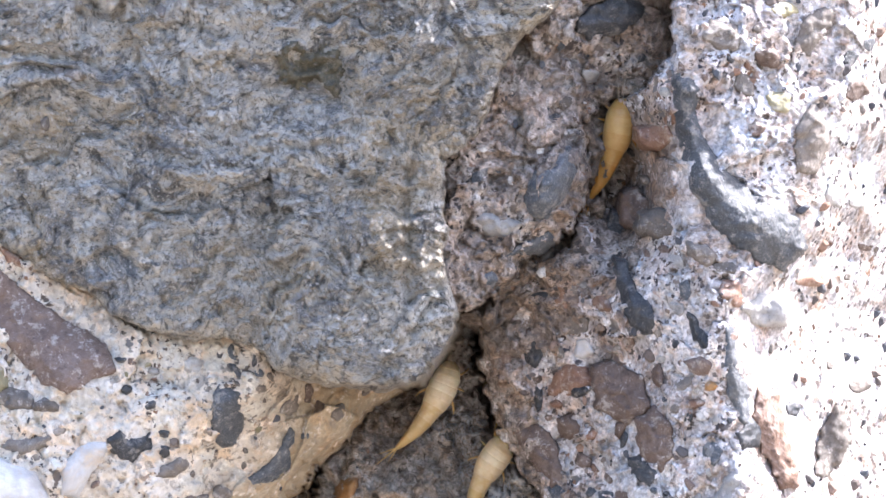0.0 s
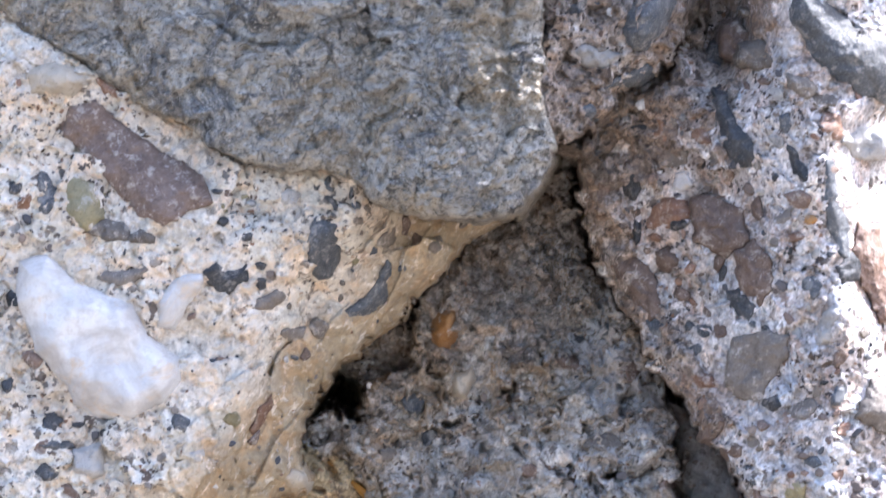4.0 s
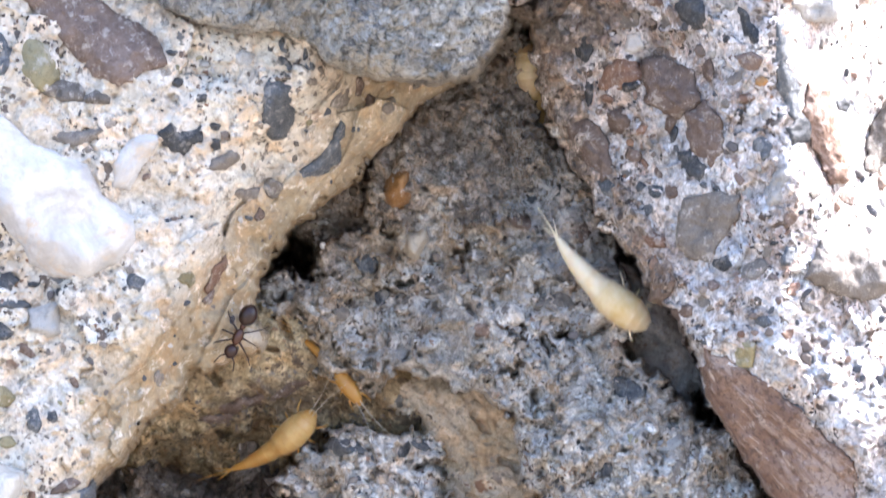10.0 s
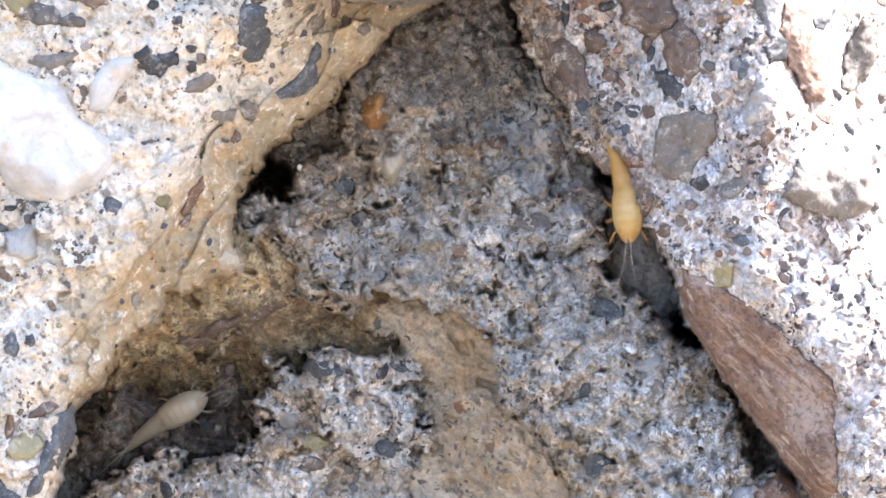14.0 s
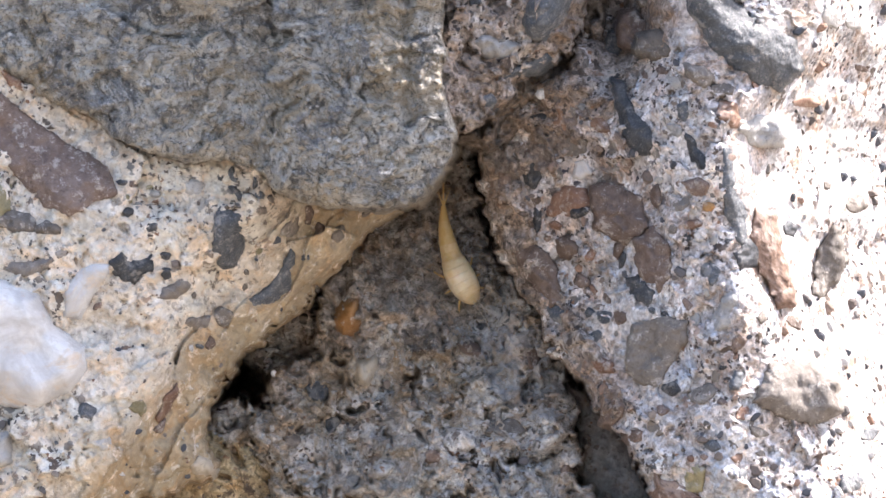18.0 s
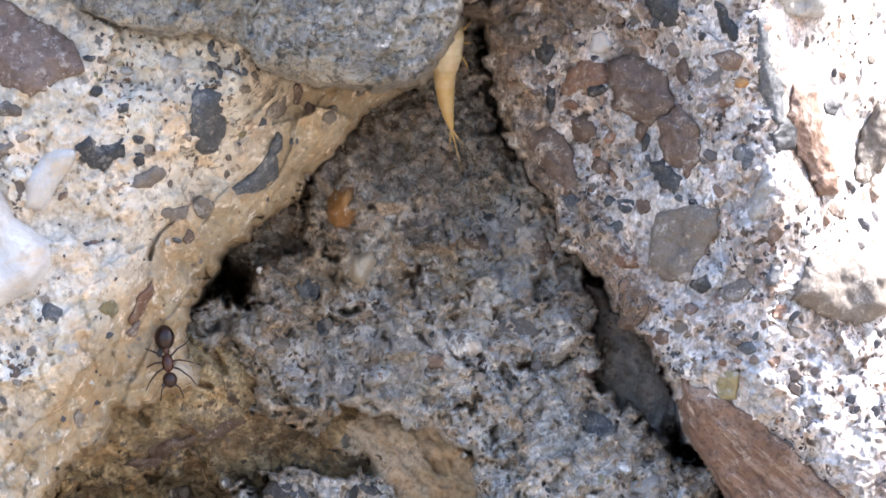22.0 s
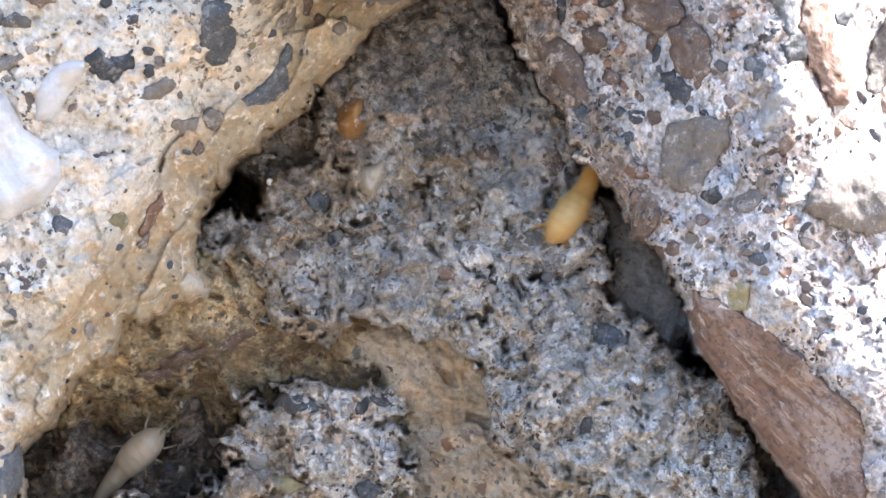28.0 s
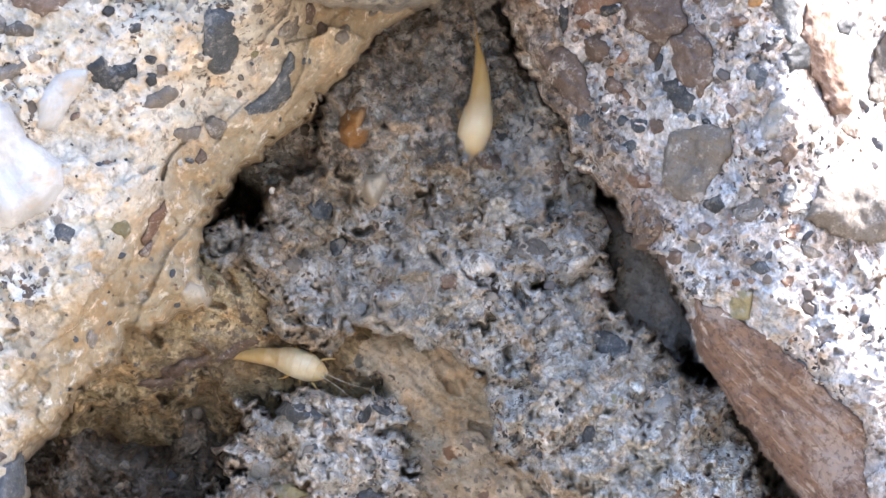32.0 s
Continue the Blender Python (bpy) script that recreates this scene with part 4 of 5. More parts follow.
set_stone(R, [(1332, 462), (1388, 487), (1442, 523), (1505, 572), (1540, 613), (1602, 663), (1606, 790), (1612, 872), (1570, 874), (1508, 790), (1455, 716), (1400, 638), (1345, 545)], veined, "stone", "long red brown stone with pale veins", 1.8)
set_stone(R, [(1436, 190), (1450, 150), (1500, 118), (1486, 165), (1468, 205), (1444, 215)], ash)
oval(R, 1590, 320, 72, 56, 20, taupe, "stone", "large grey rounded stone in bright light", 1.4)
oval(R, 1339, -458, 30, 24, -10, rust)
oval(R, 1574, -688, 25, 14, 0, olive)
oval(R, 1209, -78, 20, 20, 0, quartz)
oval(R, 1184, -23, 42, 27, -10, rust)
oval(R, 1204, -6, 17, 13, 10, dark)
oval(R, 1119, -68, 17, 27, 0, dark)
oval(R, 1064, -58, 28, 22, 40, brown)
oval(R, 1129, 7, 9, 25, 0, dark)
oval(R, 1223, 74, 15, 9, -50, rust)
oval(R, 1419, -48, 25, 20, 0, brown)
oval(R, 1409, 17, 15, 10, -10, rust)
oval(R, 1436, -10, 13, 10, 0, amber)
oval(R, 1539, -148, 45, 30, -10, ash)
oval(R, 1582, 28, 14, 14, 15, dark)
oval(R, 1699, -18, 19, 20, 0, taupe)
oval(R, 1262, 350, 20, 28, 10, brown)
oval(R, 1365, 312, 18, 12, 5, dark)
oval(R, 1500, 588, 14, 26, -8, slate)
oval(R, 1240, -160, 22, 16, 20, rust)
oval(R, 1340, -30, 10, 20, -5, brown)
oval(R, 1275, 60, 10, 16, 10, brown)
oval(R, 1280, 82, 6, 14, 10, dark)
oval(R, 1180, 60, 26, 20, 30, brown)
oval(R, 1160, 20, 12, 9, 20, rust)
oval(R, 1475, -178, 20, 26, -30, rust)
oval(R, 1420, -250, 30, 18, 20, taupe)
oval(R, 1390, -180, 12, 18, 0, slate)
oval(R, 1300, -330, 30, 40, 10, brown)
oval(R, 1270, -300, 18, 34, 20, dark)
oval(R, 1230, -420, 24, 20, 20, brown)
oval(R, 1340, -300, 36, 30, 0, taupe)
oval(R, 1620, -450, 34, 70, 10, taupe)
oval(R, 1560, -520, 26, 20, 30, olive)
oval(R, 1520, -470, 18, 16, 0, brown)
oval(R, 1700, -540, 22, 16, -20, brown)
oval(R, 1460, -640, 40, 30, 20, taupe)
oval(R, 1540, -600, 24, 20, 0, brown)
oval(R, 1610, -200, 20, 10, 0, rust)
oval(R, 1650, 90, 26, 60, 12, taupe)
oval(R, 1505, 75, 28, 30, 20, dark)
oval(R, 1210, 120, 14, 12, 0, brown)
oval(R, 1350, 350, 14, 10, 10, brown)
oval(R, 1246, 270, 26, 14, 25, rust)
oval(R, 1300, 395, 16, 12, -20, brown)
oval(R, 1500, 640, 16, 12, -20, slate)
oval(R, 1440, 415, 16, 10, 10, slate)
oval(R, 1520, 390, 18, 12, 20, taupe)
oval(R, 1480, 300, 12, 20, 20, slate)
# the core
oval(C, 788, 184, 27, 36, 8, amber, "pebble", "orange brown pebble in the shade", 4.0)
set_stone(C, [(806, 262), (838, 246), (846, 268), (826, 304), (804, 300)], pearl, "pebble", "pale beige crystal chip", 4.0)
oval(C, 735, 312, 22, 18, 0, slate)
oval(C, 1120, 258, 13, 20, -25, brown)
oval(C, 1270, 633, 30, 16, -8, ash, dome=2.0)
oval(C, 1285, 682, 22, 34, 15, taupe, dome=1.8)
oval(C, 1501, 886, 42, 50, 10, rust, "pebble", "pinkish brown rounded pebble", 2.0)
oval(C, 1440, 880, 25, 36, 0, ash, dome=2.0)
oval(C, 1210, 620, 14, 12, 0, olive)
oval(C, 1200, 535, 34, 20, 25, slate, dome=0.5)
oval(C, 880, 700, 20, 10, 0, taupe)
oval(C, 940, 430, 18, 14, 20, brown)
oval(C, 690, 400, 16, 12, 0, taupe)
oval(C, 1010, 240, 30, 12, 20, brown)
oval(C, 1070, 380, 34, 16, 0, taupe, dome=0.5)
oval(C, 1160, 680, 12, 14, 0, dark)
oval(C, 1180, 810, 24, 22, 0, slate)
oval(C, 900, 225, 14, 10, 0, taupe)
oval("cave_roof", 515, 562, 44, 11, -20, brown)
oval("cave_roof", 600, 535, 40, 9, -24, brown, dome=0.3)
oval("cave_roof", 470, 590, 34, 11, -10, brown)
# the lower lump
oval(E, 678, 770, 26, 13, 5, olive)
oval(E, 632, 732, 18, 14, 0, ash)
oval(E, 675, 808, 22, 16, 0, taupe)
oval(E, 810, 780, 20, 14, 10, slate)
oval(E, 550, 920, 20, 22, 0, amber)
oval(E, 420, 850, 16, 14, 20, dark)
oval(E, 700, 640, 34, 14, 10, slate)
oval(E, 880, 960, 26, 16, 0, olive)
oval(E, 480, 1000, 30, 18, 10, slate)
# the boulder and its collar
for u, v, a, b in ((310, -568, 34, 14), (252, -480, 10, 16), (458, -682, 14, 14), (974, -622, 14, 12), (275, -575, 14, 14)):
    oval(B, u, v, a * 0.8, b * 0.8, 5, taupe)
oval(K, 1054, -298, 42, 22, 8, ash, "pebble", "smooth lilac grey pebble", 1.6)
oval(K, 1044, -204, 16, 18, 0, slate)
oval(K, 1150, -370, 36, 60, 25, slate, "pebble", "dark schist chunk with white glints", 1.6)
oval(K, 1224, -568, 16, 12, 0, ash)
oval(K, 1264, -670, 60, 34, -20, dark, "pebble", "dark glinting stone", 1.4)
oval("apex_rock", 1046, -4, 17, 34, -22, olive, "pebble", "ochre pebble in a dark slot of the crevice", 2.2)
oval(K, 1120, -264, 50, 14, -20, slate)

# small grains: single chips on the faces, the smallest joined


def build_chips(k):
    geo = k.nodes.new("ShaderNodeNewGeometry")
    c = k.ramp(geo.outputs["Random Per Island"], (0.0, (0.05, 0.055, 0.07)), (0.2, (0.09, 0.1, 0.12)), (0.36, (0.16, 0.12, 0.1)), (0.5, (0.27, 0.24, 0.21)), (0.64, (0.33, 0.18, 0.11)), (0.76, (0.42, 0.39, 0.36)), (0.9, (0.68, 0.66, 0.63)))
    c = k.mix(k.ramp(k.noise(0.4, 4, 0.7), (0.4, 0.5), (0.6, 0.0)), c, (0.08, 0.07, 0.06))
    k.finish(c, 0.7, k.bump(k.noise(0.25, 4, 0.7), 0.06, 0.6))


chip_tones = material("chip_tones", build_chips)


def scatter(where, count, box, small, big, seed, name="grains"):
    host, mass = face[where]
    rng = np.random.default_rng(seed)
    u, v = rng.uniform(box[0], box[2], count), rng.uniform(box[1], box[3], count)
    ok = np.max([inside(u, v, lobe[0]) for lobe in mass.lobes], axis=0) > 12
    for a, b, s in taken:
        ok &= np.hypot(u - a, v - b) > s * 1.05 + 4
    u, v = u[ok], v[ok]
    size = small + (big - small) * rng.random(len(u)) ** 3
    y = mass.depth(u, v)
    verts, faces = [], []
    for a, b, s, deep in zip(u, v, size, y):
        n = 7
        k = np.arange(n) * 2 * math.pi / n + rng.uniform(0, 6)
        stretch, turn = rng.uniform(0.5, 1.0), rng.uniform(0, math.pi)
        r = s * rng.uniform(0.7, 1.15, n)
        x, z = r * np.cos(k), r * np.sin(k) * stretch
        x, z = x * math.cos(turn) - z * math.sin(turn), x * math.sin(turn) + z * math.cos(turn)
        base = len(verts)
        high = min(0.4, s * 0.022)
        for scale, lift in ((1.0, -0.7), (0.95, 0.15), (0.6, high)):
            verts += [place(a + i * scale, b + j * scale, deep - lift - 0.04) for i, j in zip(x, z)]
        for lev in (0, 1):
            faces += [(base + lev * n + i, base + (lev + 1) * n + i, base + (lev + 1) * n + (i + 1) % n, base + lev * n + (i + 1) % n) for i in range(n)]
        faces.append(tuple(base + 2 * n + i for i in reversed(range(n))))
    me = bpy.data.meshes.new(name)
    me.from_pydata(verts, [], faces)
    ob = part(name, me, chip_tones, host)
    ob["kind"] = "stuff"
    return ob


def strew(where, count, box, small, big, mats, seed, domes=(0.15, 0.7), name="pebble"):
    mass = face[where][1]
    rng = np.random.default_rng(seed)
    made = 0
    for _ in range(count * 6):
        u, v = rng.uniform(box[0], box[2]), rng.uniform(box[1], box[3])
        size = small + (big - small) * rng.random() ** 2
        if max(inside(np.array(u), np.array(v), lobe[0]) for lobe in mass.lobes) < size + 4 or any(math.hypot(u - a, v - b) < s + size * 0.9 for a, b, s in taken):
            continue
        n = int(rng.integers(6, 9))
        k = (np.arange(n) + rng.uniform(-0.3, 0.3, n)) * 2 * math.pi / n
        r = size * rng.uniform(0.72, 1.2, n)
        squash, turn = rng.uniform(0.5, 0.95), rng.uniform(0, math.pi)
        x, y = r * np.cos(k), r * np.sin(k) * squash
        c, s = math.cos(turn), math.sin(turn)
        set_stone(where, list(zip(u + x * c - y * s, v + x * s + y * c)), mats[int(rng.integers(len(mats)))], name, dome=rng.uniform(*domes))
        made += 1
        if made == count:
            break


strew(R, 130, (1030, -720, 1560, 780), 9, 30, [brown, taupe, dark, rust, ash, brown, slate, taupe], 51)
strew(R, 25, (1450, -720, 1790, 600), 9, 24, [taupe, ash, slate, brown, dark], 52)
strew(L, 45, (-330, -420, 640, 950), 7, 18, [dark, taupe, slate, ash, brown, olive], 53)
strew(C, 45, (540, -100, 1500, 1180), 7, 19, [taupe, ash, slate, dark, brown, grey], 54)
strew(E, 26, (150, 620, 880, 1180), 7, 19, [taupe, ash, slate, dark, grit], 55)
strew(K, 15, (930, -720, 1340, -160), 9, 30, [brown, taupe, slate, dark], 56)
strew(L, 12, (520, -120, 860, 330), 7, 16, [taupe, brown, slate], 57)
strew(E, 24, (300, 640, 880, 1180), 18, 44, [grit, chalky_grit], 61, (1.4, 3.2), "lump")
strew(C, 22, (1130, 560, 1480, 1020), 16, 38, [chalky_grit, grey, crystal], 62, (1.4, 3.2), "lump")
strew(C, 20, (640, 330, 1150, 560), 14, 34, [grey, chalky_grit], 63, (1.2, 2.6), "lump")
strew("hollow_wall", 40, (180, 560, 620, 900), 10, 34, [shaded_brown_paste, taupe, grey], 58)
scatter(L, 800, (-340, -440, 680, 1000), 2.5, 11, 1)
scatter(R, 1700, (1020, -730, 1800, 880), 3, 16, 2)
scatter(C, 600, (500, -150, 1560, 1200), 3, 12, 3)
scatter(E, 450, (120, 600, 900, 1200), 3, 12, 4)
scatter(K, 160, (900, -730, 1370, -60), 3, 10, 5)
scatter(L, 120, (200, -200, 880, 600), 2, 7, 6)
scatter("lower_left_ledge", 120, (-370, 900, 200, 1200), 3, 10, 7)
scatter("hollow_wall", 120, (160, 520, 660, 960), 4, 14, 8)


# ---- the insects ----
def shell(name, rings, mat, parent, sides=14, label="", closed=True):
    """A closed skin through rings (centre, radius across, radius deep)."""
    verts, faces = [], []
    for (cx, cy, cz), (ax, az), ra, rd in rings:
        # (ax, az): the way along the body; across lies at right angles to it in the same plane
        for i in range(sides):
            a = 2 * math.pi * i / sides
            verts.append((cx - az * ra * math.cos(a), cy - rd * math.sin(a), cz + ax * ra * math.cos(a)))
    for k in range(len(rings) - 1):
        for i in range(sides):
            j = (i + 1) % sides
            faces.append((k * sides + i, k * sides + j, (k + 1) * sides + j, (k + 1) * sides + i))
    if closed:
        faces.append(tuple(reversed(range(sides))))
        faces.append(tuple((len(rings) - 1) * sides + i for i in range(sides)))
    me = bpy.data.meshes.new(name)
    me.from_pydata(verts, [], faces)
    me.polygons.foreach_set("use_smooth", np.ones(len(faces), bool))
    return part(name, me, mat, parent, label)


def thread(name, pts, thick, thin, mat, parent, label=""):
    """A tapering hair or leg through points."""
    pts = [Vector(p) for p in pts]
    verts, faces, sides = [], [], 6
    for k, p in enumerate(pts):
        way = (pts[min(k + 1, len(pts) - 1)] - pts[max(k - 1, 0)]).normalized()
        side = way.cross(Vector((0.3, 1, 0.2))).normalized()
        up = way.cross(side)
        r = thick + (thin - thick) * k / (len(pts) - 1)
        verts += [p + side * r * math.cos(2 * math.pi * i / sides) + up * r * math.sin(2 * math.pi * i / sides) for i in range(sides)]
    for k in range(len(pts) - 1):
        faces += [(k * sides + i, k * sides + (i + 1) % sides, (k + 1) * sides + (i + 1) % sides, (k + 1) * sides + i) for i in range(sides)]
    me = bpy.data.meshes.new(name)
    me.from_pydata([tuple(v) for v in verts], [], faces)
    me.polygons.foreach_set("use_smooth", np.ones(len(faces), bool))
    return part(name, me, mat, parent, label)


def chitin(base, deep, rough=0.3):
    def build(k):
        c = k.ramp(k.noise(0.9, 4, 0.6), (0.35, deep), (0.65, base))
        k.bsdf.inputs["Subsurface Weight"].default_value = 0.3
        k.bsdf.inputs["Subsurface Radius"].default_value = (0.0008, 0.0005, 0.0003)
        k.finish(c, rough, k.bump(k.noise(0.15, 3, 0.6), 0.02, 0.4))
    return build


grey_bug = material("dull_chitin", chitin((0.50, 0.45, 0.38), (0.36, 0.31, 0.24)))
umber = material("umber_chitin", chitin((0.035, 0.011, 0.007), (0.014, 0.005, 0.004), 0.3))
russet = material("russet_chitin", chitin((0.09, 0.03, 0.015), (0.04, 0.015, 0.008), 0.25))


def blend(a, b, f):
    return tuple(x + (y - x) * f for x, y in zip(a, b))


def graded(name, hump, tail):
    """Five tones from the pale hump to the darker tail."""
    return [material(name, chitin(blend(hump, tail, f), blend(hump, tail, min(1.0, f + 0.45)), 0.33)) for f in (0.0, 0.2, 0.45, 0.75, 1.0)]


IVORY, HONEY, AMBER, DULL = (0.74, 0.66, 0.49), (0.58, 0.43, 0.19), (0.42, 0.22, 0.05), (0.48, 0.41, 0.31)
tones = {
    "pale": graded("pale_chitin", IVORY, blend(HONEY, AMBER, 0.3)),
    "honey": graded("honey_back", blend(IVORY, HONEY, 0.1), blend(HONEY, AMBER, 0.3)),
    "ivory_tail": graded("ivory_tail", blend(HONEY, AMBER, 0.05), IVORY),
    "gold": graded("gold_back", blend(HONEY, AMBER, 0.25), AMBER),
    "amber": graded("amber_back", AMBER, AMBER),
    "dull": graded("dull_back", DULL, blend(DULL, (0.2, 0.17, 0.13), 0.4)),
}


def bristletail(bend, tone, label, length=0.0098, slim=1.0):
    """A bristletail, head towards +x and back towards -y; bend: degrees of the whole body's curve."""
    tint, rear = tones[tone], tones[tone][4]
    bug = tagged(new("bristletail"), label, "insect", "bristletails in the crevice")
    count = 13

    def spine(t):
        a = radians(bend) * (t - 0.45)
        k = radians(bend) if abs(bend) > 1 else 0.001
        return (length * math.sin(-a) / k + length * 0.05, 0.0, length * (1 - math.cos(a)) / k), (math.cos(a), -math.sin(a))

    def girth(t):
        return 0.0014 * slim * length / 0.0098 * float(np.interp(t, (0, 0.03, 0.08, 0.16, 0.26, 0.36, 0.45, 0.5, 0.6, 0.75, 0.9, 1.0), (0.3, 0.5, 0.75, 0.95, 1.0, 0.96, 0.84, 0.7, 0.62, 0.49, 0.3, 0.16)))

    for i in range(count):
        t0, t1 = i / count, (i + 1) / count
        rings = []
        for f, grow in ((0.0, 0.99), (0.25, 1.0), (0.5, 1.0), (0.75, 1.004), (1.0, 1.01), (1.12, 0.985)):
            t = min(1.0, t0 + (t1 - t0) * f)
            (cx, cy, cz), way = spine(t)
            r = girth(t) * grow
            rings.append(((cx, cy - r * 0.75 + 0.0002, cz), way, r, r * 0.95))
        name = "head" if i == 0 else "thorax_plate" if i < 4 else "abdomen_plate"
        shell(name, rings, tint[(2, 1, 0, 0, 1, 1, 2, 2, 3, 3, 3, 4, 4)[i]], bug, closed=i == 0)
    (hx, hy, hz), (wx, wz) = spine(0.02)
    for side in (-1, 1):
        pts = []
        for k in range(8):
            s = k / 7
            along, out = 0.0045 * s, side * (0.0002 + 0.0007 * s * s)
            pts.append((hx + wx * along - wz * out, -0.0009 - 0.0004 * s, hz + wz * along + wx * out))
        thread("antenna", pts, 0.00004, 0.000012, grey_bug, bug)
    (tx, ty, tz), (wx, wz) = spine(0.99)
    for spread, reach in ((0.0, 0.0036), (-0.35, 0.0018), (0.35, 0.0018)):
        pts = [(tx - wx * reach * s - wz * spread * reach * s, -0.0003, tz - wz * reach * s + wx * spread * reach * s) for s in (0, 0.25, 0.5, 0.75, 1)]
        thread("tail_filament", pts, 0.00009, 0.00002, rear, bug)
    for i in range(3):
        (lx, ly, lz), (wx, wz) = spine(0.12 + 0.1 * i)
        for side in (-1, 1):
            r = girth(0.12 + 0.1 * i)
            swing = (0.7, 0.0, -0.8)[i]
            pts = []
            for out, fwd, deep in ((0.6, 0.0, -0.0002), (1.05, 0.4, -0.0003), (1.3, 0.9, 0.0002), (1.45, 1.4, 0.0006)):
                f = fwd * swing * 0.0011
                pts.append((lx - wz * side * r * out + wx * f, deep, lz + wx * side * r * out + wz * f))
            thread("leg", pts, 0.00013, 0.00005, rear, bug)
    return bug


bugs = [
    bristletail(38, "pale", "pale honey bristletail insect with ivory humped back"),
    bristletail(-30, "honey", "amber and ivory bristletail insect crawling over the rock"),
    bristletail(28, "ivory_tail", "large yellow bristletail insect with long feelers", 0.0118),
    bristletail(-18, "amber", "amber bristletail insect tucked under the rock edge", 0.009, 0.6),
    bristletail(-26, "gold", "amber yellow bristletail insect with a tapering tail"),
    bristletail(34, "gold", "golden curved bristletail insect at the crevice edge"),
    bristletail(-36, "pale", "pale curved bristletail insect running along the crevice", 0.0088),
    bristletail(-16, "dull", "dull greyish bristletail insect resting in the hollow", 0.0098),
]

ant = tagged(new("ant"), "dark red brown ant with a glossy black abdomen", "ant")
for name, mat, at, length, ra in (("gaster", umber, -0.0021, 0.0027, 0.00105), ("waist", russet, -0.0007, 0.0009, 0.00034), ("thorax", russet, 0.0006, 0.0021, 0.0006), ("head", umber, 0.0024, 0.0017, 0.00078)):
    rings = []
    for k in range(9):
        s = -1 + 2 * k / 8
        r = ra * math.sqrt(max(0.02, 1 - s * s))
        rings.append(((at + s * length / 2, -0.0009, 0), (1, 0), r, r * 0.9))
    shell(name, rings, mat, ant, 12)
for i, swing in enumerate((1.0, 0.1, -1.0)):
    for side in (-1, 1):
        x = 0.001 - 0.0005 * i
        thread("leg", [(x, -0.0008, side * 0.0003), (x + swing * 0.0006, -0.0014, side * 0.0012), (x + swing * 0.0013, -0.0004, side * 0.0021), (x + swing * 0.002, 0.0002, side * 0.0026)], 0.00013, 0.00005, umber, ant)
for side in (-1, 1):
    thread("antenna", [(0.0028, -0.001, side * 0.0002), (0.0034, -0.0014, side * 0.0009), (0.0044, -0.0006, side * 0.0012)], 0.0001, 0.00006, umber, ant)

for piece in ant.children:
    piece.data.transform(Matrix.Scale(0.8, 4))


def crawl(rows, full=196):
    """Rows of seconds, head and tail on the plan, and the face underfoot (or a depth in mm): poses on that face."""
    out, last = [], None
    for t, hu, hv, tu, tv, under in rows:
        mu, mv = (hu + tu) / 2, (hv + tv) / 2
        if isinstance(under, str):
            k = np.linspace(0.15, 0.85, 5)
            us, vs = tu + (hu - tu) * k, tv + (hv - tv) * k
            names = ["left_face"] if under == "left_face" else ["hollow_wall", "cave_roof", "lower_lump", "clay_slope"] if under in ("hollow_wall", "cave_roof") else ["rock_core", "right_face", "apex_rock", "clay_slope", "lower_lump", "crevice_fill", "rock_collar", "upper_core_crust", "lower_core_crust"]
            y = np.sort(np.min([face[n][1].depth(us, vs) for n in names], axis=0))
            deep = float(y[0]) - 0.7
        else:
            deep = float(under)
        angle = math.degrees(math.atan2(-(hv - tv), hu - tu))
        # seen shorter than it is: the tail points into the rock
        steep = -math.acos(min(1.0, max(0.975, math.hypot(hu - tu, hv - tv) / full)))
        dip = Matrix.Rotation(steep, 4, "Z")
        deep += 0.008 * full * math.sin(-steep)
        if last is not None:
            while angle - last[1] > 180:
                angle -= 360
            while angle - last[1] < -180:
                angle += 360
            parts_of_turn = int(abs(angle - last[1]) // 75) + 1
            for j in range(1, parts_of_turn):
                f = j / parts_of_turn
                at = Vector(last[2]).lerp(Vector(place(mu, mv, deep)), f)
                out.append((last[0] + (t - last[0]) * f, pose(*at, 0, -(last[1] + (angle - last[1]) * f), 0) @ dip))
        out.append((t, pose(*place(mu, mv, deep), 0, -angle, 0) @ dip))
        last = (t, angle, place(mu, mv, deep))
    if out[-1][0] < 32:
        out.append((32.0, out[-1][1]))
    return out


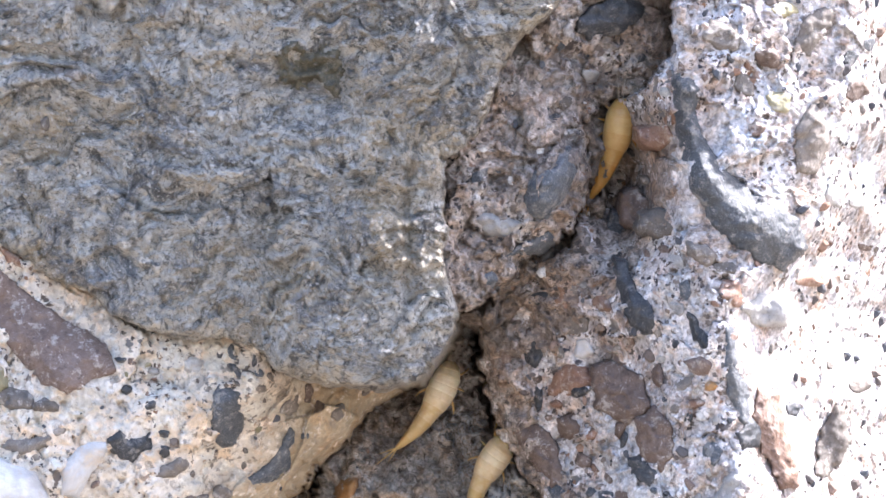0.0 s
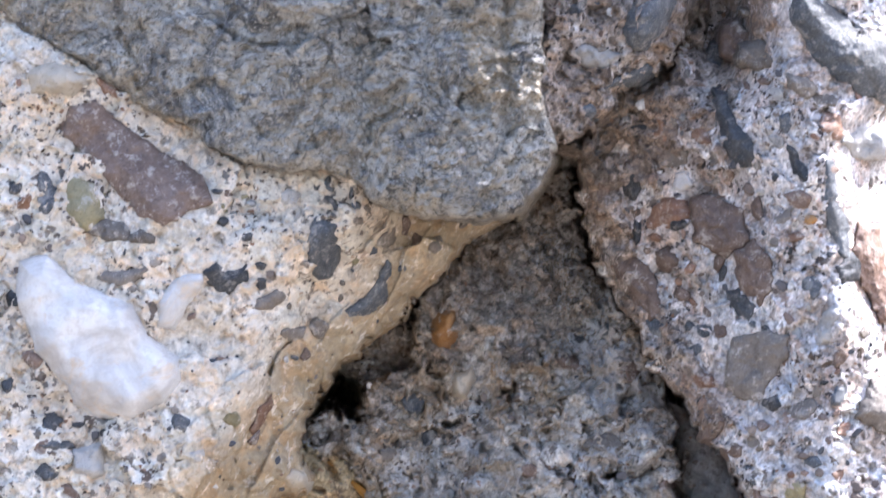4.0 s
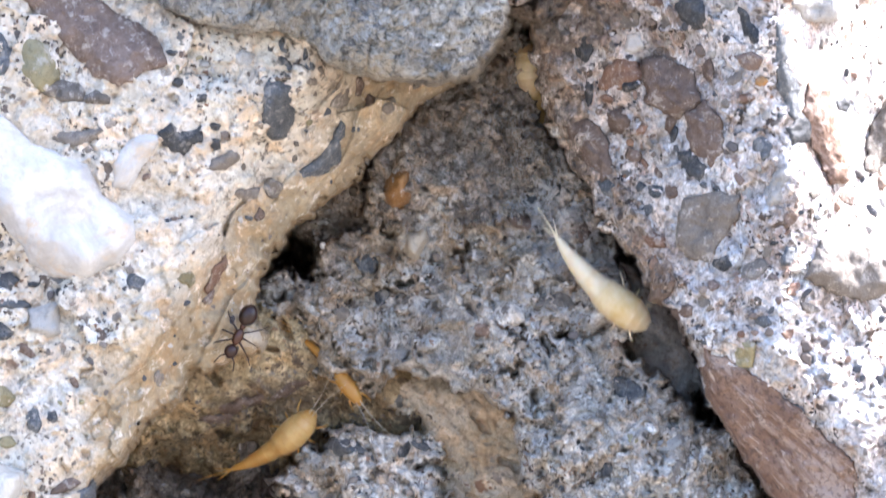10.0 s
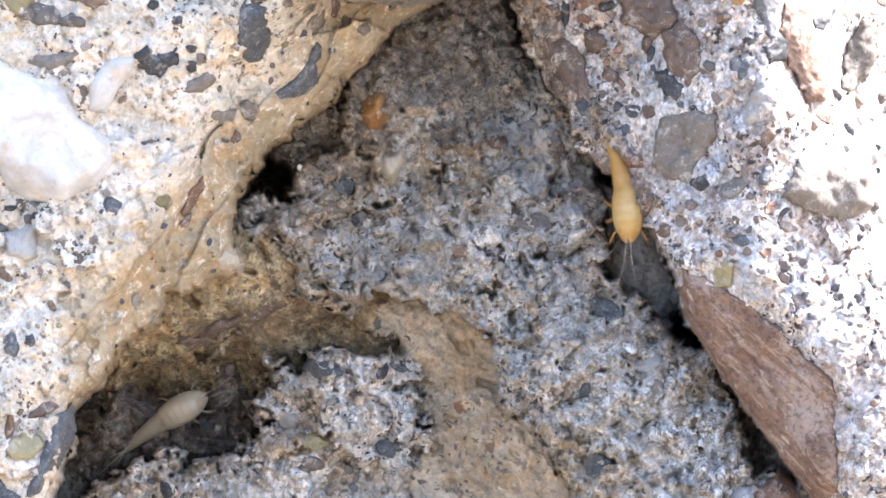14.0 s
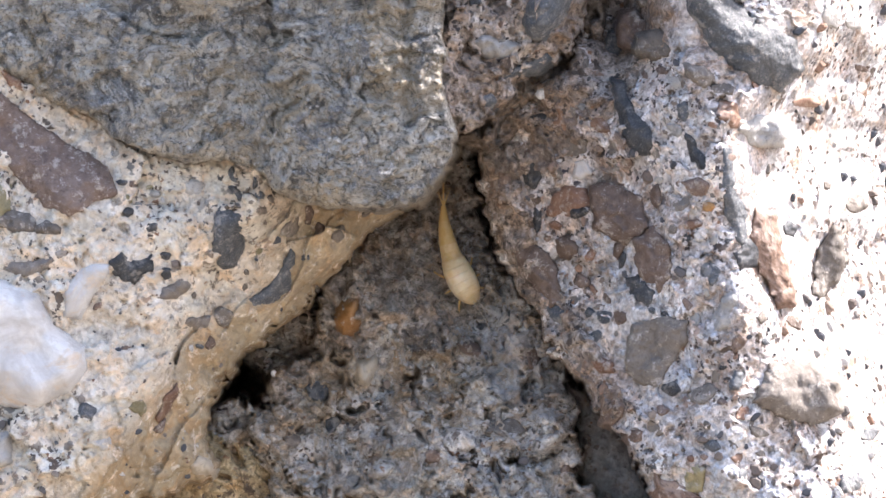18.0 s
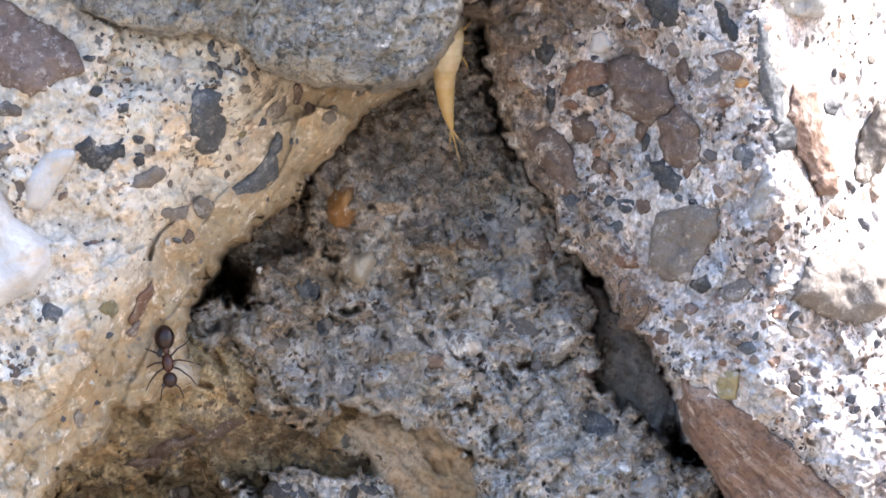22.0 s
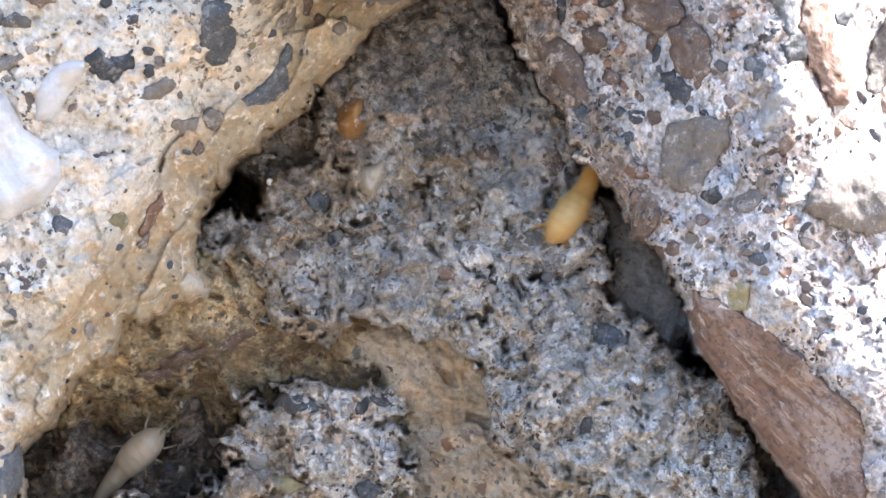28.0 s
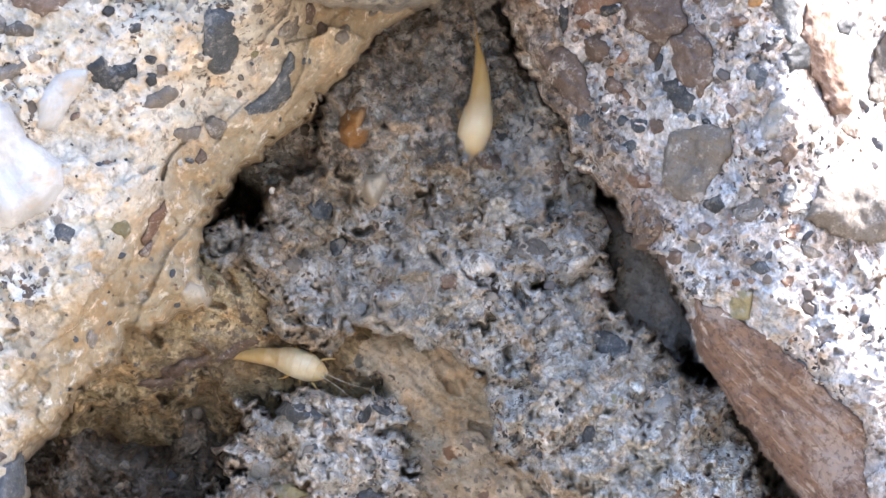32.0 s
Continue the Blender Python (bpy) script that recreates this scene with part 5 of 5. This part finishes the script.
def motions():
    walk(bugs[0], crawl([
        (0, 990, -59, 887, 116, "rock_core"),
        (0.2, 975, -51, 915, 114, "rock_core"),
        (0.4, 920, -24, 940, 167, "rock_core"),
        (1, 916, -20, 946, 175, "rock_core"),
        (1.2, 927, -54, 946, 117, "rock_core"),
        (1.5, 820, -220, 700, -220, 34),
        (7.3, 1620, 300, 1500, 300, 40),
        (7.8, 1256, 399, 1346, 533, 25.0),
        (8, 1238, 345, 1320, 483, 25.0),
        (8.2, 1215, 324, 1305, 453, 25.0),
        (8.6, 1207, 416, 1307, 526, "rock_core"),
        (8.8, 1228, 398, 1268, 528, "rock_core"),
        (9, 1030, 178, 1118, 337, "rock_core"),
        (9.2, 1040, 102, 1080, 243, "rock_core"),
        (9.6, 820, -220, 700, -220, 34),
        (16, 820, -220, 700, -220, 34),
        (16.5, 1034, 112, 1041, 287, "rock_core"),
        (16.7, 1002, 73, 1046, 274, "rock_core"),
        (16.9, 965, -16, 993, 175, "rock_core"),
        (17, 917, -88, 956, 58, "rock_core"),
        (17.3, 911, -148, 930, -27, "rock_core"),
        (17.5, 977, 76, 963, -55, "rock_core"),
        (17.7, 1021, 144, 953, 3, "rock_core"),
        (18, 1010, 170, 940, -20, "rock_core"),
        (18.1, 997, 236, 969, 40, "rock_core"),
        (18.3, 1193, 374, 1044, 272, "rock_core"),
        (18.5, 1229, 415, 1095, 305, "rock_core"),
        (18.7, 1270, 474, 1161, 343, 19.0),
        (19, 1298, 580, 1211, 417, 17.0),
        (19.3, 1366, 588, 1228, 447, 17.0),
        (19.5, 1325, 532, 1263, 369, "rock_core"),
        (19.7, 1420, 598, 1331, 489, "rock_core"),
        (20.2, 1620, 300, 1500, 300, 40),
        (32, 1620, 300, 1500, 300, 40),
    ]))
    walk(bugs[1], crawl([
        (0, 1055, 102, 1005, 197, "rock_core"),
        (0.4, 1047, 72, 1035, 177, "rock_core"),
        (1, 1058, 70, 1034, 190, "rock_core"),
        (1.2, 1027, 47, 1050, 157, "rock_core"),
        (1.6, 1023, 54, 1046, 189, "rock_core"),
        (2, 1019, 26, 1040, 194, "rock_core"),
        (2.5, 1018, 29, 1043, 169, "rock_core"),
        (3.2, 820, -220, 700, -220, 34),
        (7.6, 1620, 300, 1500, 300, 40),
        (8.2, 1055, 267, 1175, 372, "right_face"),
        (8.4, 1111, 341, 1226, 460, "right_face"),
        (8.6, 1147, 226, 1297, 376, "right_face"),
        (8.8, 1108, 158, 1208, 298, "right_face"),
        (9, 1075, 130, 1215, 290, "right_face"),
        (9.2, 1040, -8, 1115, 132, "right_face"),
        (9.4, 1045, -55, 1115, 75, "rock_core"),
        (9.6, 1032, -16, 1068, 84, "rock_core"),
        (9.8, 1022, -20, 1057, 120, "rock_core"),
        (10, 1012, -65, 1052, 86, "rock_core"),
        (10.2, 984, -136, 999, -16, "rock_core"),
        (10.8, 820, -220, 700, -220, 34),
        (16, 820, -220, 700, -220, 34),
        (16.5, 1074, 82, 1021, -69, "rock_core"),
        (16.7, 1126, 185, 1088, 19, "rock_core"),
        (16.9, 1119, 157, 1085, 26, "rock_core"),
        (17, 1121, 137, 1056, 99, "rock_core"),
        (17.3, 1080, 85, 1046, 4, "rock_core"),
        (17.5, 1078, 113, 1043, -9, "rock_core"),
        (18, 820, -220, 700, -220, 34),
        (19.3, 820, -220, 700, -220, 34),
        (19.6, 1150, 202, 1269, 338, "right_face"),
        (19.8, 1071, 41, 1187, 231, "right_face"),
        (20, 1084, 162, 1072, 38, "rock_core"),
        (20.4, 1103, 147, 1081, 47, "rock_core"),
        (20.6, 1024, 96, 1141, 134, "rock_core"),
        (20.8, 988, 53, 1032, 149, "rock_core"),
        (21, 971, -71, 983, 78, "rock_core"),
        (21.4, 974, -92, 971, 35, "rock_core"),
        (21.8, 959, -78, 969, 49, "rock_core"),
        (22.2, 965, -131, 947, -23, "rock_core"),
        (22.4, 1024, -168, 1009, -69, "rock_core"),
        (22.9, 820, -220, 700, -220, 34),
        (23.5, 820, -220, 700, -220, 34),
        (23.8, 999, -5, 982, -123, "rock_core"),
        (24, 997, 76, 987, -78, "rock_core"),
        (24.2, 1016, 145, 995, -19, "rock_core"),
        (24.4, 984, 280, 1004, 86, "rock_core"),
        (24.5, 929, 278, 999, 138, "rock_core"),
        (24.6, 852, 170, 961, 239, "rock_core"),
        (24.8, 892, -17, 911, 156, "rock_core"),
        (25, 899, -22, 906, 150, "rock_core"),
        (25.2, 880, -42, 908, 80, "rock_core"),
        (25.6, 886, -63, 905, 46, "rock_core"),
        (25.9, 869, -91, 899, 36, "rock_core"),
        (26.2, 947, 20, 867, -44, "rock_core"),
        (26.5, 1016, 129, 967, 11, "rock_core"),
        (27.3, 820, -220, 700, -220, 34),
        (30.3, 820, -220, 700, -220, 34),
        (30.8, 1017, 64, 1013, -53, "rock_core"),
        (31, 1061, 33, 967, 0, "rock_core"),
        (31.5, 1066, 41, 966, 17, "rock_core"),
        (31.9, 1010, 135, 989, 8, "rock_core"),
        (32, 980, 220, 1004, 71, "rock_core"),
    ]))
    walk(bugs[2], crawl([
        (0, 820, -220, 700, -220, 34),
        (1.7, 820, -220, 700, -220, 34),
        (1.9, 1353, -593, 1354, -723, "right_face"),
        (2.2, 1341, -475, 1345, -596, "right_face"),
        (2.5, 1263, -461, 1384, -451, "right_face"),
        (3, 820, -220, 700, -220, 34),
        (7.4, 820, -220, 700, -220, 34),
        (7.8, 1021, 205, 925, 81, "rock_core"),
        (8, 934, 119, 1052, 174, "rock_core"),
        (8.2, 865, 93, 964, 43, "rock_core"),
        (8.4, 825, 62, 860, -28, "rock_core"),
        (8.6, 807, 97, 887, 17, "rock_core"),
        (8.8, 793, 103, 883, 8, "rock_core"),
        (9, 900, 52, 820, -20, "rock_core"),
        (9.2, 965, 102, 885, -18, "rock_core"),
        (9.4, 1015, 160, 955, -5, "rock_core"),
        (9.6, 1070, 256, 987, 74, "rock_core"),
        (9.8, 1156, 375, 997, 190, "rock_core"),
        (10, 1240, 441, 1049, 268, "rock_core"),
        (10.2, 1226, 465, 1070, 325, "rock_core"),
        (10.4, 1238, 499, 1092, 334, "rock_core"),
        (10.6, 1355, 614, 1200, 419, "rock_core"),
        (10.8, 1459, 708, 1325, 572, "rock_core"),
        (11, 1490, 783, 1395, 643, "rock_core"),
        (11.4, 1556, 849, 1466, 769, "rock_core"),
        (11.7, 1589, 906, 1479, 846, "rock_core"),
        (12.2, 1620, 300, 1500, 300, 40),
        (25.3, 1620, 300, 1500, 300, 40),
        (25.8, 1457, 667, 1510, 740, 4.5),
        (26, 1323, 529, 1479, 685, 4.5),
        (26.2, 1308, 468, 1396, 596, 4.5),
        (26.5, 1292, 476, 1381, 590, 4.5),
        (27.3, 1620, 300, 1500, 300, 40),
        (32, 1620, 300, 1500, 300, 40),
    ]))
    walk(bugs[3], crawl([
        (0, 735, 567, 613, 427, "cave_roof"),
        (10.1, 735, 567, 613, 427, "cave_roof"),
        (10.4, 661, 546, 581, 445, "cave_roof"),
        (10.6, 688, 575, 627, 465, "hollow_wall"),
        (10.8, 683, 515, 583, 570, "hollow_wall"),
        (11, 439, 615, 629, 555, "hollow_wall"),
        (11.4, 357, 776, 447, 726, "hollow_wall"),
        (12, 360, 420, 240, 420, 40),
        (32, 360, 420, 240, 420, 40),
    ]))
    walk(bugs[7], crawl([
        (0, 360, 420, 240, 420, 40),
        (12.8, 360, 420, 240, 420, 40),
        (13.3, 486, 681, 341, 776, "hollow_wall"),
        (15, 486, 681, 341, 776, "hollow_wall"),
        (16.3, 662, 586, 522, 630, "cave_roof"),
        (17.6, 700, 545, 570, 590, "cave_roof"),
        (18.2, 670, 545, 540, 580, "cave_roof"),
        (18.9, 559, 541, 420, 570, "cave_roof"),
        (19.4, 360, 420, 240, 420, 40),
        (25, 360, 420, 240, 420, 40),
        (25.6, 458, 629, 375, 714, "hollow_wall"),
        (28.5, 457, 698, 377, 783, "hollow_wall"),
        (30.2, 467, 675, 394, 765, "hollow_wall"),
        (30.6, 417, 682, 353, 772, "hollow_wall"),
        (31, 303, 739, 225, 779, "hollow_wall"),
        (31.5, 360, 420, 240, 420, 40),
        (32, 360, 420, 240, 420, 40),
    ]))
    walk(bugs[4], crawl([
        (0, 1620, 300, 1500, 300, 40),
        (9.6, 820, -220, 700, -220, 34),
        (11.2, 820, -220, 700, -220, 34),
        (11.4, 888, 58, 838, -42, "rock_core"),
        (11.6, 963, 144, 870, 39, "rock_core"),
        (11.8, 1030, 108, 920, 93, "rock_core"),
        (12, 1034, 127, 919, 126, "rock_core"),
        (12.3, 1003, 139, 904, 159, "rock_core"),
        (12.8, 820, -220, 700, -220, 34),
        (13.2, 1144, 181, 1105, 41, "right_face"),
        (13.4, 1215, 274, 1141, 108, "right_face"),
        (13.6, 1252, 351, 1213, 211, "right_face"),
        (13.8, 1234, 360, 1210, 209, "right_face"),
        (14, 1244, 400, 1219, 248, "rock_core"),
        (14.5, 1292, 458, 1231, 302, "rock_core"),
        (15.2, 1620, 300, 1500, 300, 40),
        (27.5, 1620, 300, 1500, 300, 40),
        (28, 1129, 355, 1184, 265, "rock_core"),
        (28.5, 937, 577, 996, 392, "rock_core"),
        (28.6, 919, 603, 962, 468, "rock_core"),
        (28.8, 889, 642, 971, 580, "rock_core"),
        (29, 829, 681, 875, 582, "clay_slope"),
        (29.2, 769, 783, 825, 620, "clay_slope"),
        (29.5, 703, 1033, 750, 889, "clay_slope"),
        (32, 702, 1027, 749, 882, "clay_slope"),
    ]))
    walk(bugs[5], crawl([
        (0, 1288, -520, 1240, -345, 15.0),
        (0.25, 1273, -501, 1258, -381, "right_face"),
        (0.6, 1295, -563, 1320, -713, "right_face"),
        (0.8, 1243, -467, 1329, -632, "right_face"),
        (1, 1217, -400, 1328, -535, "right_face"),
        (1.2, 1191, -333, 1261, -468, "right_face"),
        (1.6, 1152, -176, 1187, -275, "right_face"),
        (1.8, 1044, -161, 1149, -196, "right_face"),
        (2, 1021, -146, 1136, -171, "right_face"),
        (2.2, 986, -106, 1076, -171, "right_face"),
        (2.5, 913, 19, 993, -131, "rock_core"),
        (3.2, 820, -220, 700, -220, 34),
        (6, 820, -220, 700, -220, 34),
        (8.6, 360, 420, 240, 420, 40),
        (9.2, 360, 420, 240, 420, 40),
        (9.6, 407, 741, 307, 816, "hollow_wall"),
        (9.8, 512, 652, 402, 742, "hollow_wall"),
        (10, 637, 593, 517, 683, "hollow_wall"),
        (10.4, 611, 606, 501, 676, "hollow_wall"),
        (10.8, 360, 420, 240, 420, 40),
        (12, 360, 420, 240, 420, 40),
        (15, 820, -220, 700, -220, 34),
        (19.4, 820, -220, 700, -220, 34),
        (19.8, 1066, -90, 1130, 30, "right_face"),
        (20.1, 1066, -80, 1136, 55, "right_face"),
        (20.3, 1040, -140, 1080, -30, "right_face"),
        (20.7, 820, -220, 700, -220, 34),
        (27.6, 820, -220, 700, -220, 34),
        (28.5, 767, 143, 619, 245, 15.5),
        (28.8, 750, 138, 622, 241, 15.5),
        (29, 720, 146, 630, 258, 15.5),
        (29.2, 658, 203, 695, 122, 15.5),
        (29.5, 502, 452, 530, 335, "left_face"),
        (29.8, 492, 487, 521, 379, "left_face"),
        (30, 500, 604, 433, 526, "hollow_wall"),
        (30.5, 480, 701, 508, 593, "hollow_wall"),
        (30.9, 443, 754, 516, 656, "hollow_wall"),
        (31.2, 479, 763, 525, 682, "hollow_wall"),
        (31.6, 454, 744, 516, 681, "hollow_wall"),
        (31.9, 360, 640, 300, 700, 42),
        (32, 360, 640, 300, 700, 42),
    ]))
    walk(bugs[6], crawl([
        (0, 820, -220, 700, -220, 34),
        (0.7, 820, -220, 700, -220, 34),
        (1, 868, 5, 857, 170, "rock_core"),
        (1.4, 878, 13, 845, 178, "rock_core"),
        (1.6, 867, 19, 867, 189, "rock_core"),
        (2, 861, 24, 862, 184, "rock_core"),
        (2.5, 878, 19, 861, 174, "rock_core"),
        (3.3, 820, -220, 700, -220, 34),
        (27.9, 820, -220, 700, -220, 34),
        (28.5, 1131, 104, 1013, 94, "rock_core"),
        (28.6, 1140, 108, 994, 33, "rock_core"),
        (28.8, 920, 109, 950, 19, "rock_core"),
        (28.9, 858, 153, 940, 54, "rock_core"),
        (29, 812, 177, 946, 58, "rock_core"),
        (29.2, 731, 158, 896, 164, "rock_core"),
        (29.5, 644, 283, 773, 146, "rock_core"),
        (29.8, 503, 451, 578, 299, "left_face"),
        (30, 533, 521, 502, 432, "left_face"),
        (30.2, 698, 556, 553, 480, "cave_roof"),
        (30.5, 644, 568, 564, 494, "cave_roof"),
        (30.8, 535, 629, 572, 521, "hollow_wall"),
        (31, 555, 556, 406, 600, "hollow_wall"),
        (31.2, 726, 526, 490, 555, "cave_roof"),
        (32, 736, 568, 594, 535, "cave_roof"),
    ]))
    walk(ant, crawl([
        (0, 820, -220, 700, -220, 34),
        (3.6, 820, -220, 700, -220, 34),
        (4.5, 1054, -33, 1039, 47, "rock_core"),
        (5, 1022, 30, 1058, 128, "rock_core"),
        (6, 1075, 127, 1085, 207, "rock_core"),
        (7.4, 1150, 170, 1140, 260, "rock_core"),
        (8.2, 983, 320, 1017, 193, "rock_core"),
        (8.4, 876, 201, 966, 216, "rock_core"),
        (8.6, 787, 172, 877, 181, "rock_core"),
        (8.8, 738, 198, 818, 173, "rock_core"),
        (9, 690, 240, 770, 205, "rock_core"),
        (9.3, 620, 304, 680, 254, "rock_core"),
        (9.6, 527, 445, 577, 385, "left_face"),
        (9.8, 486, 481, 526, 391, "left_face"),
        (10, 476, 508, 546, 362, "left_face"),
        (10.3, 442, 567, 502, 446, "left_face"),
        (10.8, 360, 420, 240, 420, 40),
        (19.4, 360, 420, 240, 420, 40),
        (20.2, 501, 442, 515, 360, "left_face"),
        (21, 491, 450, 519, 368, "left_face"),
        (22, 513, 459, 504, 387, "left_face"),
        (23, 532, 465, 497, 388, "left_face"),
        (24, 527, 466, 490, 384, "left_face"),
        (24.5, 529, 472, 487, 376, "left_face"),
        (25, 499, 466, 509, 394, "left_face"),
        (25.5, 492, 422, 506, 358, "left_face"),
        (26.2, 360, 420, 240, 420, 40),
        (32, 360, 420, 240, 420, 40),
    ], 100))


motions()
